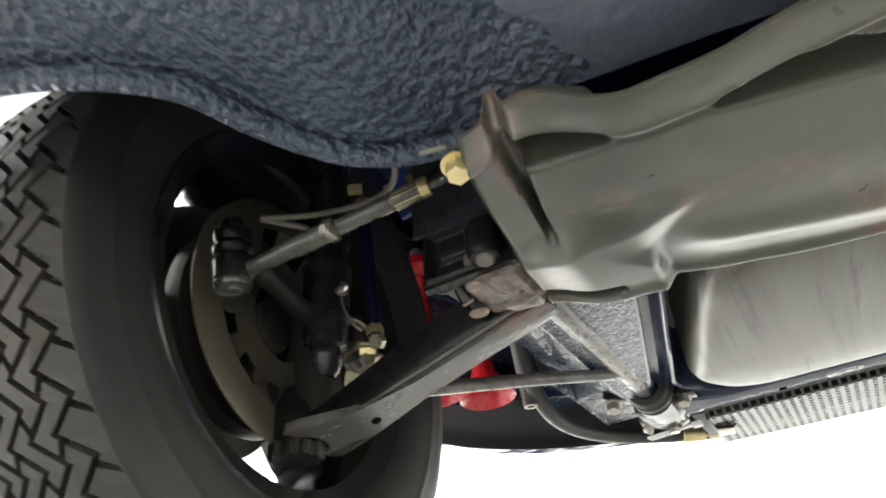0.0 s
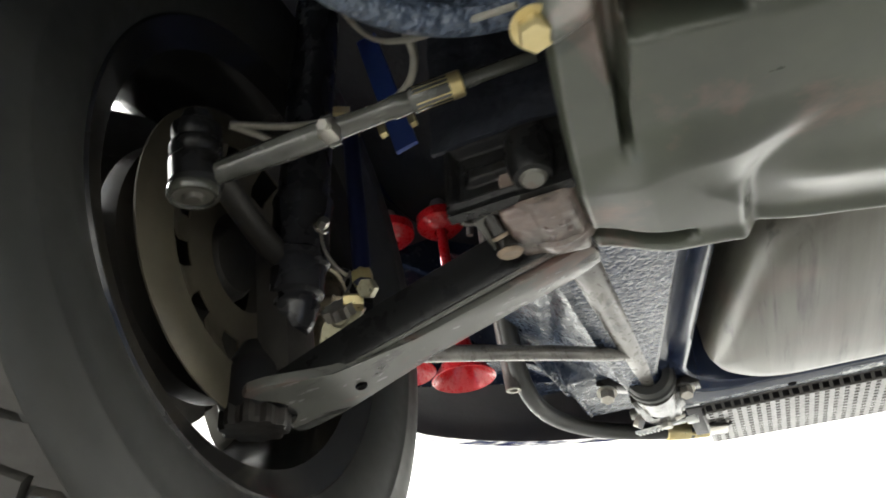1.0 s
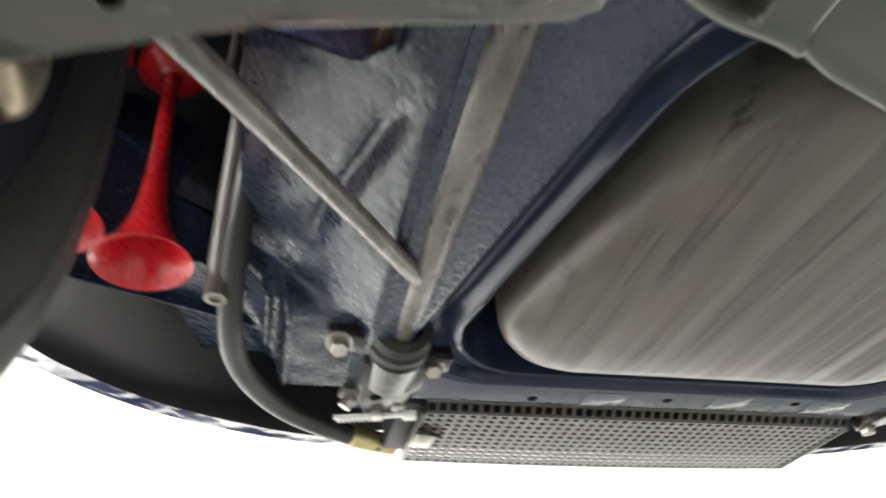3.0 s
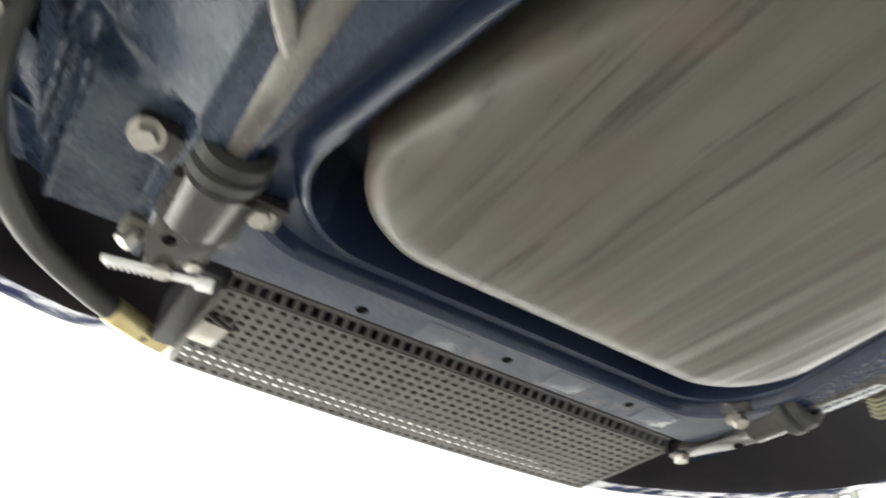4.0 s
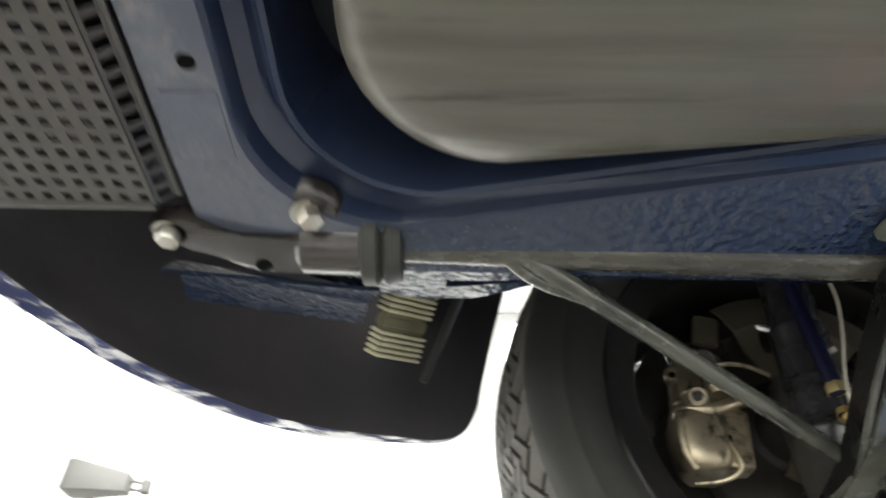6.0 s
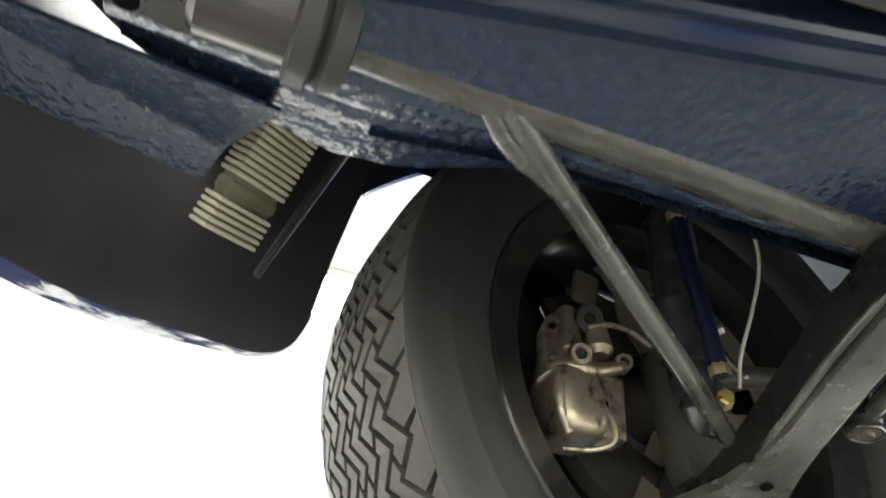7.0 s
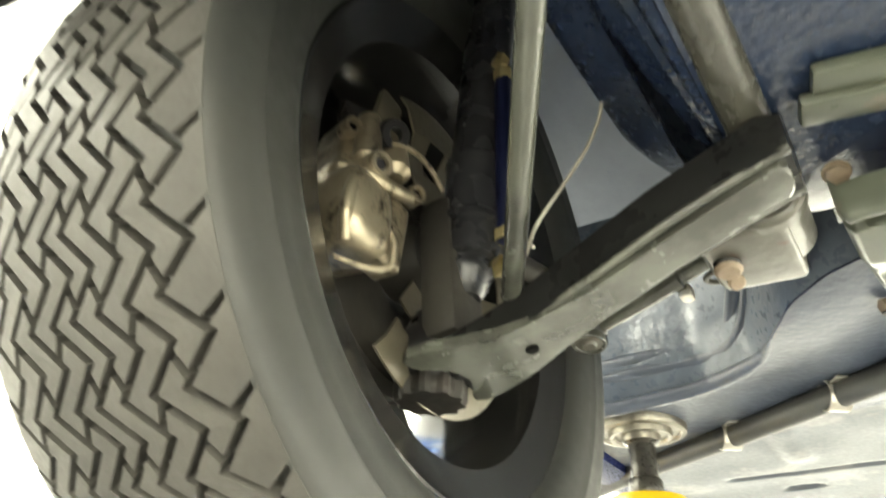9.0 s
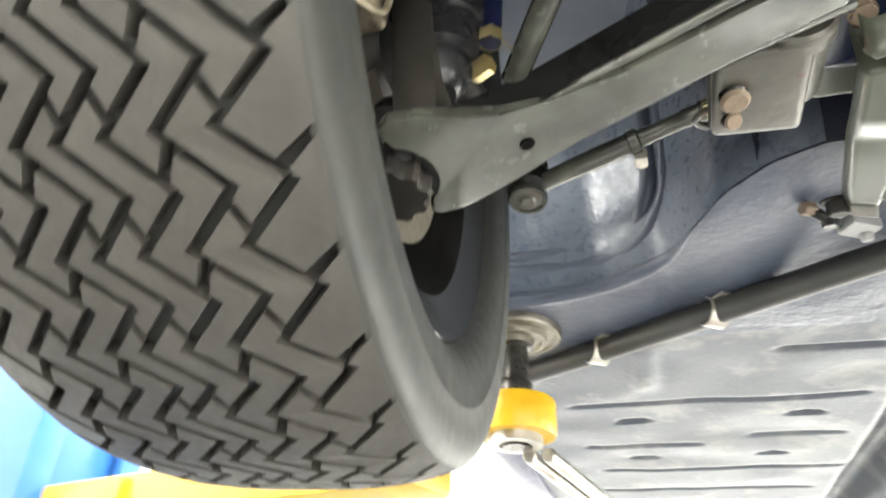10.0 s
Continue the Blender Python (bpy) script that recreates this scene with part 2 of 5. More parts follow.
LINE = mat("brake_line", (0.33, 0.32, 0.27), 0.4, second=(0.24, 0.22, 0.18), scale=25, grain=200, bump=0.05, metal=0.4)
YELLOW = mat("lift_yellow", (0.60, 0.36, 0.008), 0.4, second=(0.5, 0.30, 0.008), scale=8, grain=120, bump=0.08)
LIFT_BLUE = mat("lift_blue", (0.02, 0.095, 0.30), 0.38, second=(0.017, 0.08, 0.26), scale=4, grain=120, bump=0.06)
WALLP = mat("white_wall_paint", (0.86, 0.86, 0.85), 0.8, second=(0.78, 0.78, 0.76), scale=2, grain=90, bump=0.06)
FLOORM = mat("grey_floor_paint", (0.105, 0.104, 0.10), 0.24, second=(0.08, 0.079, 0.076), scale=1.6, grain=70, bump=0.05, rough_var=0.08)
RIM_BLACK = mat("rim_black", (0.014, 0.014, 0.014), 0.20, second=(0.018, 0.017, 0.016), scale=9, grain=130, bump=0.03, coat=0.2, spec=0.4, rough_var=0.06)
RIM_GREY = mat("rim_alloy", (0.17, 0.165, 0.15), 0.4, second=(0.10, 0.095, 0.085), scale=9, grain=160, bump=0.05, metal=0.7)
CARTON = mat("brown_cardboard", (0.42, 0.30, 0.16), 0.8, second=(0.38, 0.27, 0.14), scale=6, grain=80, bump=0.08)
DEVICE = mat("device_grey", (0.05, 0.05, 0.046), 0.6, second=(0.042, 0.042, 0.04), scale=6, bump=0.05)
GREY_PLASTIC = mat("grey_plastic", (0.4, 0.4, 0.4), 0.5, second=(0.34, 0.34, 0.34), scale=6, bump=0.05)


def glow(name, color, strength):
    m = bpy.data.materials.new(name)
    m.use_nodes = True
    b = m.node_tree.nodes["Principled BSDF"]
    b.inputs["Base Color"].default_value = (0.8, 0.8, 0.8, 1)
    b.inputs["Emission Color"].default_value = (*color, 1)
    b.inputs["Emission Strength"].default_value = strength
    return m


GLOW = glow("lit_diffuser", (1.0, 0.985, 0.95), 12.0)

# ---- mesh helpers ----
V = Vector


def frame_of(axis):
    a = V(axis).normalized()
    u = a.orthogonal().normalized()
    return a, u, a.cross(u)


def bridge(bm, rings, closed=True, cap0=False, cap1=False):
    for r0, r1 in zip(rings[:-1], rings[1:]):
        n = len(r0)
        for i in range(n if closed else n - 1):
            j = (i + 1) % n
            bm.faces.new((r0[i], r0[j], r1[j], r1[i]))
    if cap0:
        bm.faces.new(list(reversed(rings[0])))
    if cap1:
        bm.faces.new(rings[-1])


def lathe(bm, profile, origin, axis, seg=32, close=False, caps=False):
    """profile: (radius, height along the axis)"""
    a, u, w = frame_of(axis)
    o = V(origin)
    rings = []
    for r, h in profile:
        rings.append([bm.verts.new(o + a * h + (u * math.cos(k * math.tau / seg) + w * math.sin(k * math.tau / seg)) * max(r, 1e-5))
                      for k in range(seg)])
    if close:
        rings.append(rings[0])
    bridge(bm, rings, True, caps and not close, caps and not close)
    return bm


def cyl(bm, p0, p1, r0, r1=None, seg=20, bev=0.0):
    r1 = r0 if r1 is None else r1
    d = V(p1) - V(p0)
    h = d.length
    b = min(bev, h / 3, r0 / 2, r1 / 2)
    prof = [(r0 - b, 0), (r0, b), (r1, h - b), (r1 - b, h)] if b else [(r0, 0), (r1, h)]
    return lathe(bm, prof, p0, d, seg, caps=True)


def spline(pts, n=8):
    pts = [V(p) for p in pts]
    ext = [pts[0] * 2 - pts[1]] + pts + [pts[-1] * 2 - pts[-2]]
    out = []
    for i in range(1, len(ext) - 2):
        p0, p1, p2, p3 = ext[i - 1:i + 3]
        for k in range(n):
            t = k / n
            out.append(0.5 * (2 * p1 + (p2 - p0) * t + (2 * p0 - 5 * p1 + 4 * p2 - p3) * t * t + (3 * p1 - p0 - 3 * p2 + p3) * t ** 3))
    out.append(pts[-1])
    return out


def tube(bm, pts, r, seg=12, smooth=8):
    pts = spline(pts, smooth) if smooth else [V(p) for p in pts]
    rings, u = [], None
    for i, p in enumerate(pts):
        d = (pts[min(i + 1, len(pts) - 1)] - pts[max(i - 1, 0)]).normalized()
        u = d.orthogonal().normalized() if u is None else (u - d * u.dot(d)).normalized()
        w = d.cross(u)
        rr = r(i / (len(pts) - 1)) if callable(r) else r
        rings.append([bm.verts.new(p + (u * math.cos(k * math.tau / seg) + w * math.sin(k * math.tau / seg)) * rr) for k in range(seg)])
    bridge(bm, rings, True, True, True)
    return bm


def box(bm, center, size, turn=None, bev=0.0, seg=2):
    m = Matrix.Translation(center) @ (turn.to_4x4() if turn else Matrix()) @ Matrix.Diagonal((*size, 1))
    got = bmesh.ops.create_cube(bm, size=1.0, matrix=m)
    if bev:
        edges = {e for v in got["verts"] for e in v.link_edges}
        bmesh.ops.bevel(bm, geom=list(edges), offset=bev, segments=seg, affect="EDGES", profile=0.6)
    return bm


def prism(bm, outline, z0, z1, bev=0.0):
    """outline: flat list of (x, y) turned into a slab"""
    lo = [bm.verts.new((x, y, z0)) for x, y in outline]
    hi = [bm.verts.new((x, y, z1)) for x, y in outline]
    bridge(bm, [lo, hi], True, True, True)
    if bev:
        edges = {e for v in lo + hi for e in v.link_edges}
        bmesh.ops.bevel(bm, geom=list(edges), offset=bev, segments=2, affect="EDGES", profile=0.6)
    return bm


def sheet(bm, fn, nu, nv, thick=0.0, up=(0, 0, 1)):
    """fn(u, v) in 0..1 gives a place; thick adds a back side along up"""
    def grid(off):
        return [[bm.verts.new(V(fn(i / nu, j / nv)) + V(up) * off) for j in range(nv + 1)] for i in range(nu + 1)]
    g = grid(0.0)
    bridge(bm, g, False)
    if thick:
        k = grid(thick)
        bridge(bm, [list(reversed(r)) for r in k], False)
        edge0 = [g[i][0] for i in range(nu + 1)] + [g[nu][j] for j in range(1, nv + 1)] + [g[i][nv] for i in range(nu - 1, -1, -1)] + [g[0][j] for j in range(nv - 1, 0, -1)]
        edge1 = [k[i][0] for i in range(nu + 1)] + [k[nu][j] for j in range(1, nv + 1)] + [k[i][nv] for i in range(nu - 1, -1, -1)] + [k[0][j] for j in range(nv - 1, 0, -1)]
        bridge(bm, [edge0, edge1], True)
    return bm


def hexbolt(bm, p, axis, r=0.009, h=0.008, washer=0.0):
    a, u, w = frame_of(axis)
    p = V(p)
    if washer:
        lathe(bm, [(washer, 0), (washer, 0.002), (0, 0.002)], p, a, 18)
        p = p + a * 0.002
    lathe(bm, [(r, 0), (r, h * 0.85), (r * 0.88, h), (0, h)], p, a, 6)
    return bm


WORLD_OF = {}


def finish(bm, name, material, angle=38):
    bmesh.ops.recalc_face_normals(bm, faces=bm.faces)
    me = bpy.data.meshes.new(name)
    bm.to_mesh(me)
    bm.free()
    me.materials.append(material)
    me.polygons.foreach_set("use_smooth", [True] * len(me.polygons))
    me.set_sharp_from_angle(angle=radians(angle))
    return me


def part(name, bm, material, parent=None, label="", angle=38):
    ob = new(name, finish(bm, name, material, angle))
    if parent:
        ob.parent = parent
        ob.matrix_parent_inverse = WORLD_OF.get(parent, Matrix()).inverted()
    if label:
        ob["label"] = label
    return ob


def root(name, at, label, category, group="", kind=""):
    ob = new(name)
    ob.location = at
    WORLD_OF[ob] = Matrix.Translation(at)
    return tagged(ob, label, category, group, kind)


def B():
    return bmesh.new()


def lerp(a, b, t):
    return a + (b - a) * t


def step(a, b, x):
    t = min(1.0, max(0.0, (x - a) / (b - a)))
    return t * t * (3 - 2 * t)


def inside(t, a, b, s):
    return step(a - s, a + s, t) * (1 - step(b - s, b + s, t))


def polyline(table, x):
    """piecewise linear value at x from pairs"""
    for (x0, y0), (x1, y1) in zip(table[:-1], table[1:]):
        if x <= x1:
            return lerp(y0, y1, min(1.0, max(0.0, (x - x0) / (x1 - x0))))
    return table[-1][1]


# ---- the garage ----
RX, RY0, RY1 = 5.6, -7.0, 5.2
tagged(part("floor", box(B(), (0, (RY0 + RY1) / 2, -0.1), (2 * RX + 0.4, RY1 - RY0 + 0.4, 0.2)), FLOORM), "smooth grey concrete workshop floor", "floor", kind="structure")
tagged(part("ceiling", box(B(), (0, (RY0 + RY1) / 2, CEIL + 0.1), (2 * RX + 0.4, RY1 - RY0 + 0.4, 0.2)), WALLP), "white painted workshop ceiling", "ceiling", kind="structure")
for nm, c, s in (("wall_north", (0, RY1 + 0.1, CEIL / 2), (2 * RX, 0.2, CEIL)), ("wall_south", (0, RY0 - 0.1, CEIL / 2), (2 * RX, 0.2, CEIL)),
                 ("wall_east", (RX + 0.1, (RY0 + RY1) / 2, CEIL / 2), (0.2, RY1 - RY0 + 0.4, CEIL)), ("wall_west", (-RX - 0.1, (RY0 + RY1) / 2, CEIL / 2), (0.2, RY1 - RY0 + 0.4, CEIL))):
    tagged(part(nm, box(B(), c, s), WALLP), "plain white painted workshop wall", "wall", kind="structure")

for lx, share in LAMP_ROWS:
    for ly in (-4.6, -1.2, 2.2):
        fx = root("ceiling_light", (lx, ly, CEIL), "long white fluorescent ceiling light, switched on", "ceiling light", "ceiling lights")
        part("housing", box(B(), (lx, ly, CEIL - 0.035), (0.5, 2.5, 0.07), bev=0.01), GREY_PLASTIC, fx)
        part("diffuser", box(B(), (lx, ly, CEIL - 0.09), (0.44, 2.4, 0.04), bev=0.01), GLOW, fx, "glowing white diffuser")


# things along the walls
cab = root("storage_cabinet", (-2.5, 4.92, 0), "tall plain white storage cabinet against the wall", "cabinet")
part("body", box(B(), (-2.5, 4.92, 1.23), (0.9, 0.5, 2.46), bev=0.006), WALLP, cab)
for dx in (-0.225, 0.225):
    dr = part("door", box(B(), (-2.5 + dx, 4.66, 1.25), (0.43, 0.018, 2.3), bev=0.004), WALLP, cab)
    part("handle", box(B(), (-2.5 + dx * 0.25, 4.64, 1.3), (0.015, 0.025, 0.16), bev=0.004), GREY_PLASTIC, dr)
ctn = root("cardboard_box", (-2.5, 4.9, 2.46), "brown cardboard box with open flaps on the cabinet", "box")
ct = B()
for px_, py_, sx_, sy_ in ((-0.28, 0, 0.006, 0.34), (0.28, 0, 0.006, 0.34), (0, -0.17, 0.566, 0.006), (0, 0.17, 0.566, 0.006)):
    box(ct, (-2.5 + px_, 4.9 + py_, 2.57), (sx_, sy_, 0.21))
box(ct, (-2.5, 4.9, 2.468), (0.56, 0.34, 0.006))
part("carton", ct, CARTON, ctn)
for px_, py_, sx_, sy_, rx_, ry_ in ((-0.30, 0, 0.17, 0.33, 0, 1.25), (0.37, 0, 0.26, 0.33, 0, -0.55), (0.0, -0.20, 0.54, 0.14, 1.1, 0)):
    part("flap", box(B(), (-2.5 + px_, 4.9 + py_, 2.735 if ry_ else 2.70), (sx_, sy_, 0.006), Euler((rx_, -ry_ if ry_ < 0 else ry_, 0)).to_matrix(), 0.002), CARTON, ctn)

# ---- the car ----
car = root("sports_car", (0, -1.1, 1.44), "dark blue classic sports car raised on a lift, seen from underneath", "car")
ZP = 1.757          # underside of the front panel
HUB = (0.697, -0.020, 1.787)
R_TYRE, R_RIM = 0.334, 0.219

BUMPER = [(0.0, 0.815), (0.15, 0.815), (0.28, 0.813), (0.38, 0.802), (0.48, 0.772), (0.6, 0.706), (0.695, 0.612), (0.738, 0.53), (0.757, 0.44), (0.774, 0.343)]


def bumper_at(s):
    """s from -1 to 1 across the nose; the lower lip in plan"""
    pts = BUMPER
    k = abs(s) * (len(pts) - 1)
    i = min(int(k), len(pts) - 2)
    f = k - i
    p = [V((*pts[max(0, min(len(pts) - 1, j))], 0)) for j in (i - 1, i, i + 1, i + 2)]
    if i == 0:
        p[0] = V((-pts[1][0], pts[1][1], 0))
    q = 0.5 * (2 * p[1] + (p[2] - p[0]) * f + (2 * p[0] - 5 * p[1] + 4 * p[2] - p[3]) * f * f + (3 * p[1] - p[0] - 3 * p[2] + p[3]) * f ** 3)
    return V((q.x * (1 if s >= 0 else -1), q.y, 0))


def bumper_shell(u, v, inset=0.0):
    s = lerp(-1, 1, u)
    p = bumper_at(s)
    z = lerp(1.80, 2.12, max(0.0, v - 0.03) / 0.97)
    bulge = 0.026 * step(0.0, 0.035, v) + 0.04 * math.sin(min(1, v * 1.15) * math.pi * 0.62) - inset
    d = V((p.x * 0.55, p.y - 0.2, 0)).normalized()
    k = step(0.8, 1.0, abs(s))
    z += 0.028 * (1 - step(0.24, 0.40, abs(p.x))) * (1 - v)
    q = min(1.0, max(0.0, (abs(s) - 0.925) / 0.075))
    z += 0.075 * (1 - math.sqrt(1 - q * q)) * (1 - v)
    return p + d * bulge * (1 - 0.7 * k) + V((0, -0.06 * k * v, z))


bumper = part("front_bumper", sheet(B(), lambda u, v: bumper_shell(u, lerp(0.035, 1, v)), 216, 10), PAINT, car, "glossy dark blue painted front bumper")
part("bumper_lining", sheet(B(), lambda u, v: bumper_shell(u, v, lerp(0.003, 0.038, min(1.0, v * 28))), 216, 12), LINING, bumper, "matt black inner side")
lip = B()
for i in range(216):
    u0, u1 = i / 216, (i + 1) / 216
    a0, a1, b0, b1 = (bumper_shell(u0, 0.035), bumper_shell(u1, 0.035), bumper_shell(u0, 0, 0.003), bumper_shell(u1, 0, 0.003))
    lip.faces.new([lip.verts.new(c) for c in (a0, a1, b1, b0)])
bmesh.ops.remove_doubles(lip, verts=lip.verts, dist=1e-5)
part("bumper_lip", lip, LIP_PAINT, bumper)


def rounded(cx, cy, hx, hy, r, n=8):
    out = []
    for k, (sx, sy) in enumerate(((1, 1), (-1, 1), (-1, -1), (1, -1))):
        for i in range(n + 1):
            a = math.radians(90 * k + 90 * i / n)
            out.append((cx + sx * (hx - r) + r * math.cos(a), cy + sy * (hy - r) + r * math.sin(a)))
    return out


# front panel with its opening for the tank: rings from the outer edge to the rolled lip
T_C, T_H = (0.0, 0.245), (0.268, 0.228)
N_C = 10


def ring_at(hx, hy, r, dz, cy=None):
    return [(x, y, ZP + dz) for x, y in rounded(T_C[0], cy if cy is not None else T_C[1], hx, hy, r, N_C)]


def narrowed(x, y, k, left=0.27, right=0.27):
    """the opening draws in towards the rear"""
    return x * (1 - k * (left if x < 0 else right) * max(0.0, 0.335 - y) / 0.285)


pan = B()
rings = []
for hx, hy, r, dz, cy in ((0.369, 0.332, 0.05, 0.02, 0.24), (0.369, 0.325, 0.05, 0.004, 0.242), (0.367, 0.32, 0.05, 0.0, 0.245), (0.322, 0.275, 0.10, -0.001, 0.245), (0.316, 0.271, 0.10, 0.002, 0.245), (0.312, 0.267, 0.10, 0.014, 0.245),
                          (0.297, 0.255, 0.10, 0.016, 0.245), (0.291, 0.249, 0.10, 0.012, 0.245), (0.285, 0.243, 0.095, -0.003, 0.245), (0.281, 0.240, 0.095, -0.006, 0.245), (0.277, 0.237, 0.09, -0.004, 0.245),
                          (0.275, 0.235, 0.09, 0.006, 0.245), (0.274, 0.234, 0.09, 0.09, 0.245)):
    # on the right side the panel runs on smoothly to the rolled lip
    flat = -0.001 if dz > 0.001 and 0.28 < hx < 0.33 else dz
    lean_in = 0.0 if hx > 0.36 else 1.0
    rings.append([pan.verts.new((narrowed(x, y, lean_in) - 0.008 * lean_in, y, z + (flat - dz) * step(0.20, 0.27, x) * (1 - step(0.36, 0.44, y)))) for x, y, z in ring_at(hx + 0.006 * lean_in, hy, r, dz, cy)])
bridge(pan, rings, True)
front_panel = part("front_floor_panel", pan, STRIP, car, "blue-grey painted front floor panel with a beaded tank opening")
front_panel.data.materials.append(PAN_TEX)
front_panel.data.materials.append(BLUE_PAN)
front_panel.data.materials.append(LIP_BLUE)
for face in front_panel.data.polygons:
    if -0.004 < face.center.y < 0.36 and abs(face.center.x) > 0.15 and face.index // (4 * N_C + 4) in (0, 1, 2):
        face.material_index = 1 if face.center.x < 0 else 2
    elif face.index // (4 * N_C + 4) >= 3 or face.center.y < 0.36:
        face.material_index = 3

# tank
tk = B()
rings = []
for inset, dz in ((0.0, 0.10), (0.0, 0.0), (0.002, -0.010), (0.008, -0.021), (0.018, -0.028), (0.034, -0.031), (0.07, -0.033), (0.13, -0.034), (0.17, -0.034)):
    rings.append([tk.verts.new((narrowed(x, y, 1.0, 0.34, 0.16) - 0.012, y, z)) for x, y, z in ring_at(0.252 - inset, 0.208 - inset, max(0.012, 0.092 - inset * 0.5), dz, 0.238)])
bridge(tk, rings, True, False, True)
part("fuel_tank", tk, TANK, car, "grey-brown fuel tank bottom with streaked undercoat", angle=60)


def apron(u, v):
    p = bumper_at(lerp(-0.97, 0.97, u))
    return (p.x * lerp(1.0, 0.9, v), lerp(p.y - 0.002, min(0.47, p.y - 0.03), v), lerp(2.115, 2.15, v))


part("front_apron", sheet(B(), apron, 60, 6, 0.004), WELL, car, "black panel closing the space behind the bumper")

part("tank_well", box(B(), (0, 0.27, 1.866), (0.80, 0.62, 0.006)), WELL, car, "black top of the tank well")

# ---- underside behind the axle ----
EDGE = [(0.0, -0.16), (0.25, -0.20), (0.30, -0.20), (0.345, -0.215), (0.385, -0.25), (0.415, -0.31), (0.445, -0.375), (0.52, -0.43), (0.62, -0.455), (0.80, -0.47)]


def ridge(y, y0, w):
    return math.exp(-((y - y0) / w) ** 2)


def floor_z(x, y):
    ax = abs(x)
    z = 1.785 + 0.0 * x
    z += 0.12 * (1 - step(0.03, 0.10, ax)) * step(-0.35, -0.6, y)                # tunnel
    z -= 0.012 * math.exp(-((ax - 0.37) / 0.10) ** 2 - ((y + 0.30) / 0.10) ** 2)  # footwell bulge
    z += 0.016 * math.exp(-((ax - 0.25) / 0.05) ** 2 - ((y + 0.34) / 0.09) ** 2)
    if y < -0.62:
        for y0, x0, x1 in ((-0.67, 0.14, 0.30), (-0.87, 0.13, 0.62), (-1.12, 0.38, 0.62), (-1.08, 0.13, 0.31), (-1.31, 0.05, 0.60), (-1.5, 0.13, 0.62)):
            z += 0.008 * ridge(y, y0, 0.0065) * step(x0, x0 + 0.02, ax) * (1 - step(x1 - 0.02, x1, ax))
        for x0, y0 in ((0.51, -0.965), (0.22, -0.95), (0.5, -1.21), (0.25, -1.2)):
            rim = math.hypot((ax - x0) / 0.034, (y - y0 + 0.010) / 0.026)
            z += 0.009 * max(0.0, 1 - rim ** 4) * step(-0.012, -0.006, y - y0)
        z -= 0.006 * math.exp(-((ax - 0.48) / 0.02) ** 6 - ((y + 0.71) / 0.09) ** 6)
    z += 0.004 * noise.noise(V((x * 9, y * 9, 0.3)))
    return z


def floor_front(u, v):
    x = lerp(-0.78, 0.78, u)
    y = lerp(polyline(EDGE, abs(x)), -0.60, v)
    return (x, y, floor_z(x, y))


def floor_rear(u, v):
    x = lerp(-0.78, 0.78, u)
    y = lerp(-0.60, -2.95, v ** 1.5)
    return (x, y, floor_z(x, y))


def seam_u(v):
    """where the thick underseal ends"""
    return 0.372 - 0.035 * v + 0.006 * math.sin(v * 23) + 0.004 * math.sin(v * 51)


part("footwell_floor", sheet(B(), lambda u, v: floor_front(u * seam_u(v), v), 70, 60), UNDERSEAL, car, "blue-grey footwell floor with thick lumpy underseal", angle=80)
part("footwell_floor", sheet(B(), lambda u, v: floor_front(lerp(seam_u(v), 0.5, u), v), 40, 60), FLOOR_SMOOTH, car, "smooth blue-grey floor beside the tunnel", angle=80)
part("footwell_floor", sheet(B(), lambda u, v: floor_front(0.5 + u * 0.5, v), 80, 60), PAN_RIGHT, car, "smooth blue-grey painted footwell floor", angle=80)
part("floor_pan", sheet(B(), floor_rear, 200, 260), PAN_FLOOR, car, "light grey-blue floor pan with pressed ribs", angle=80)

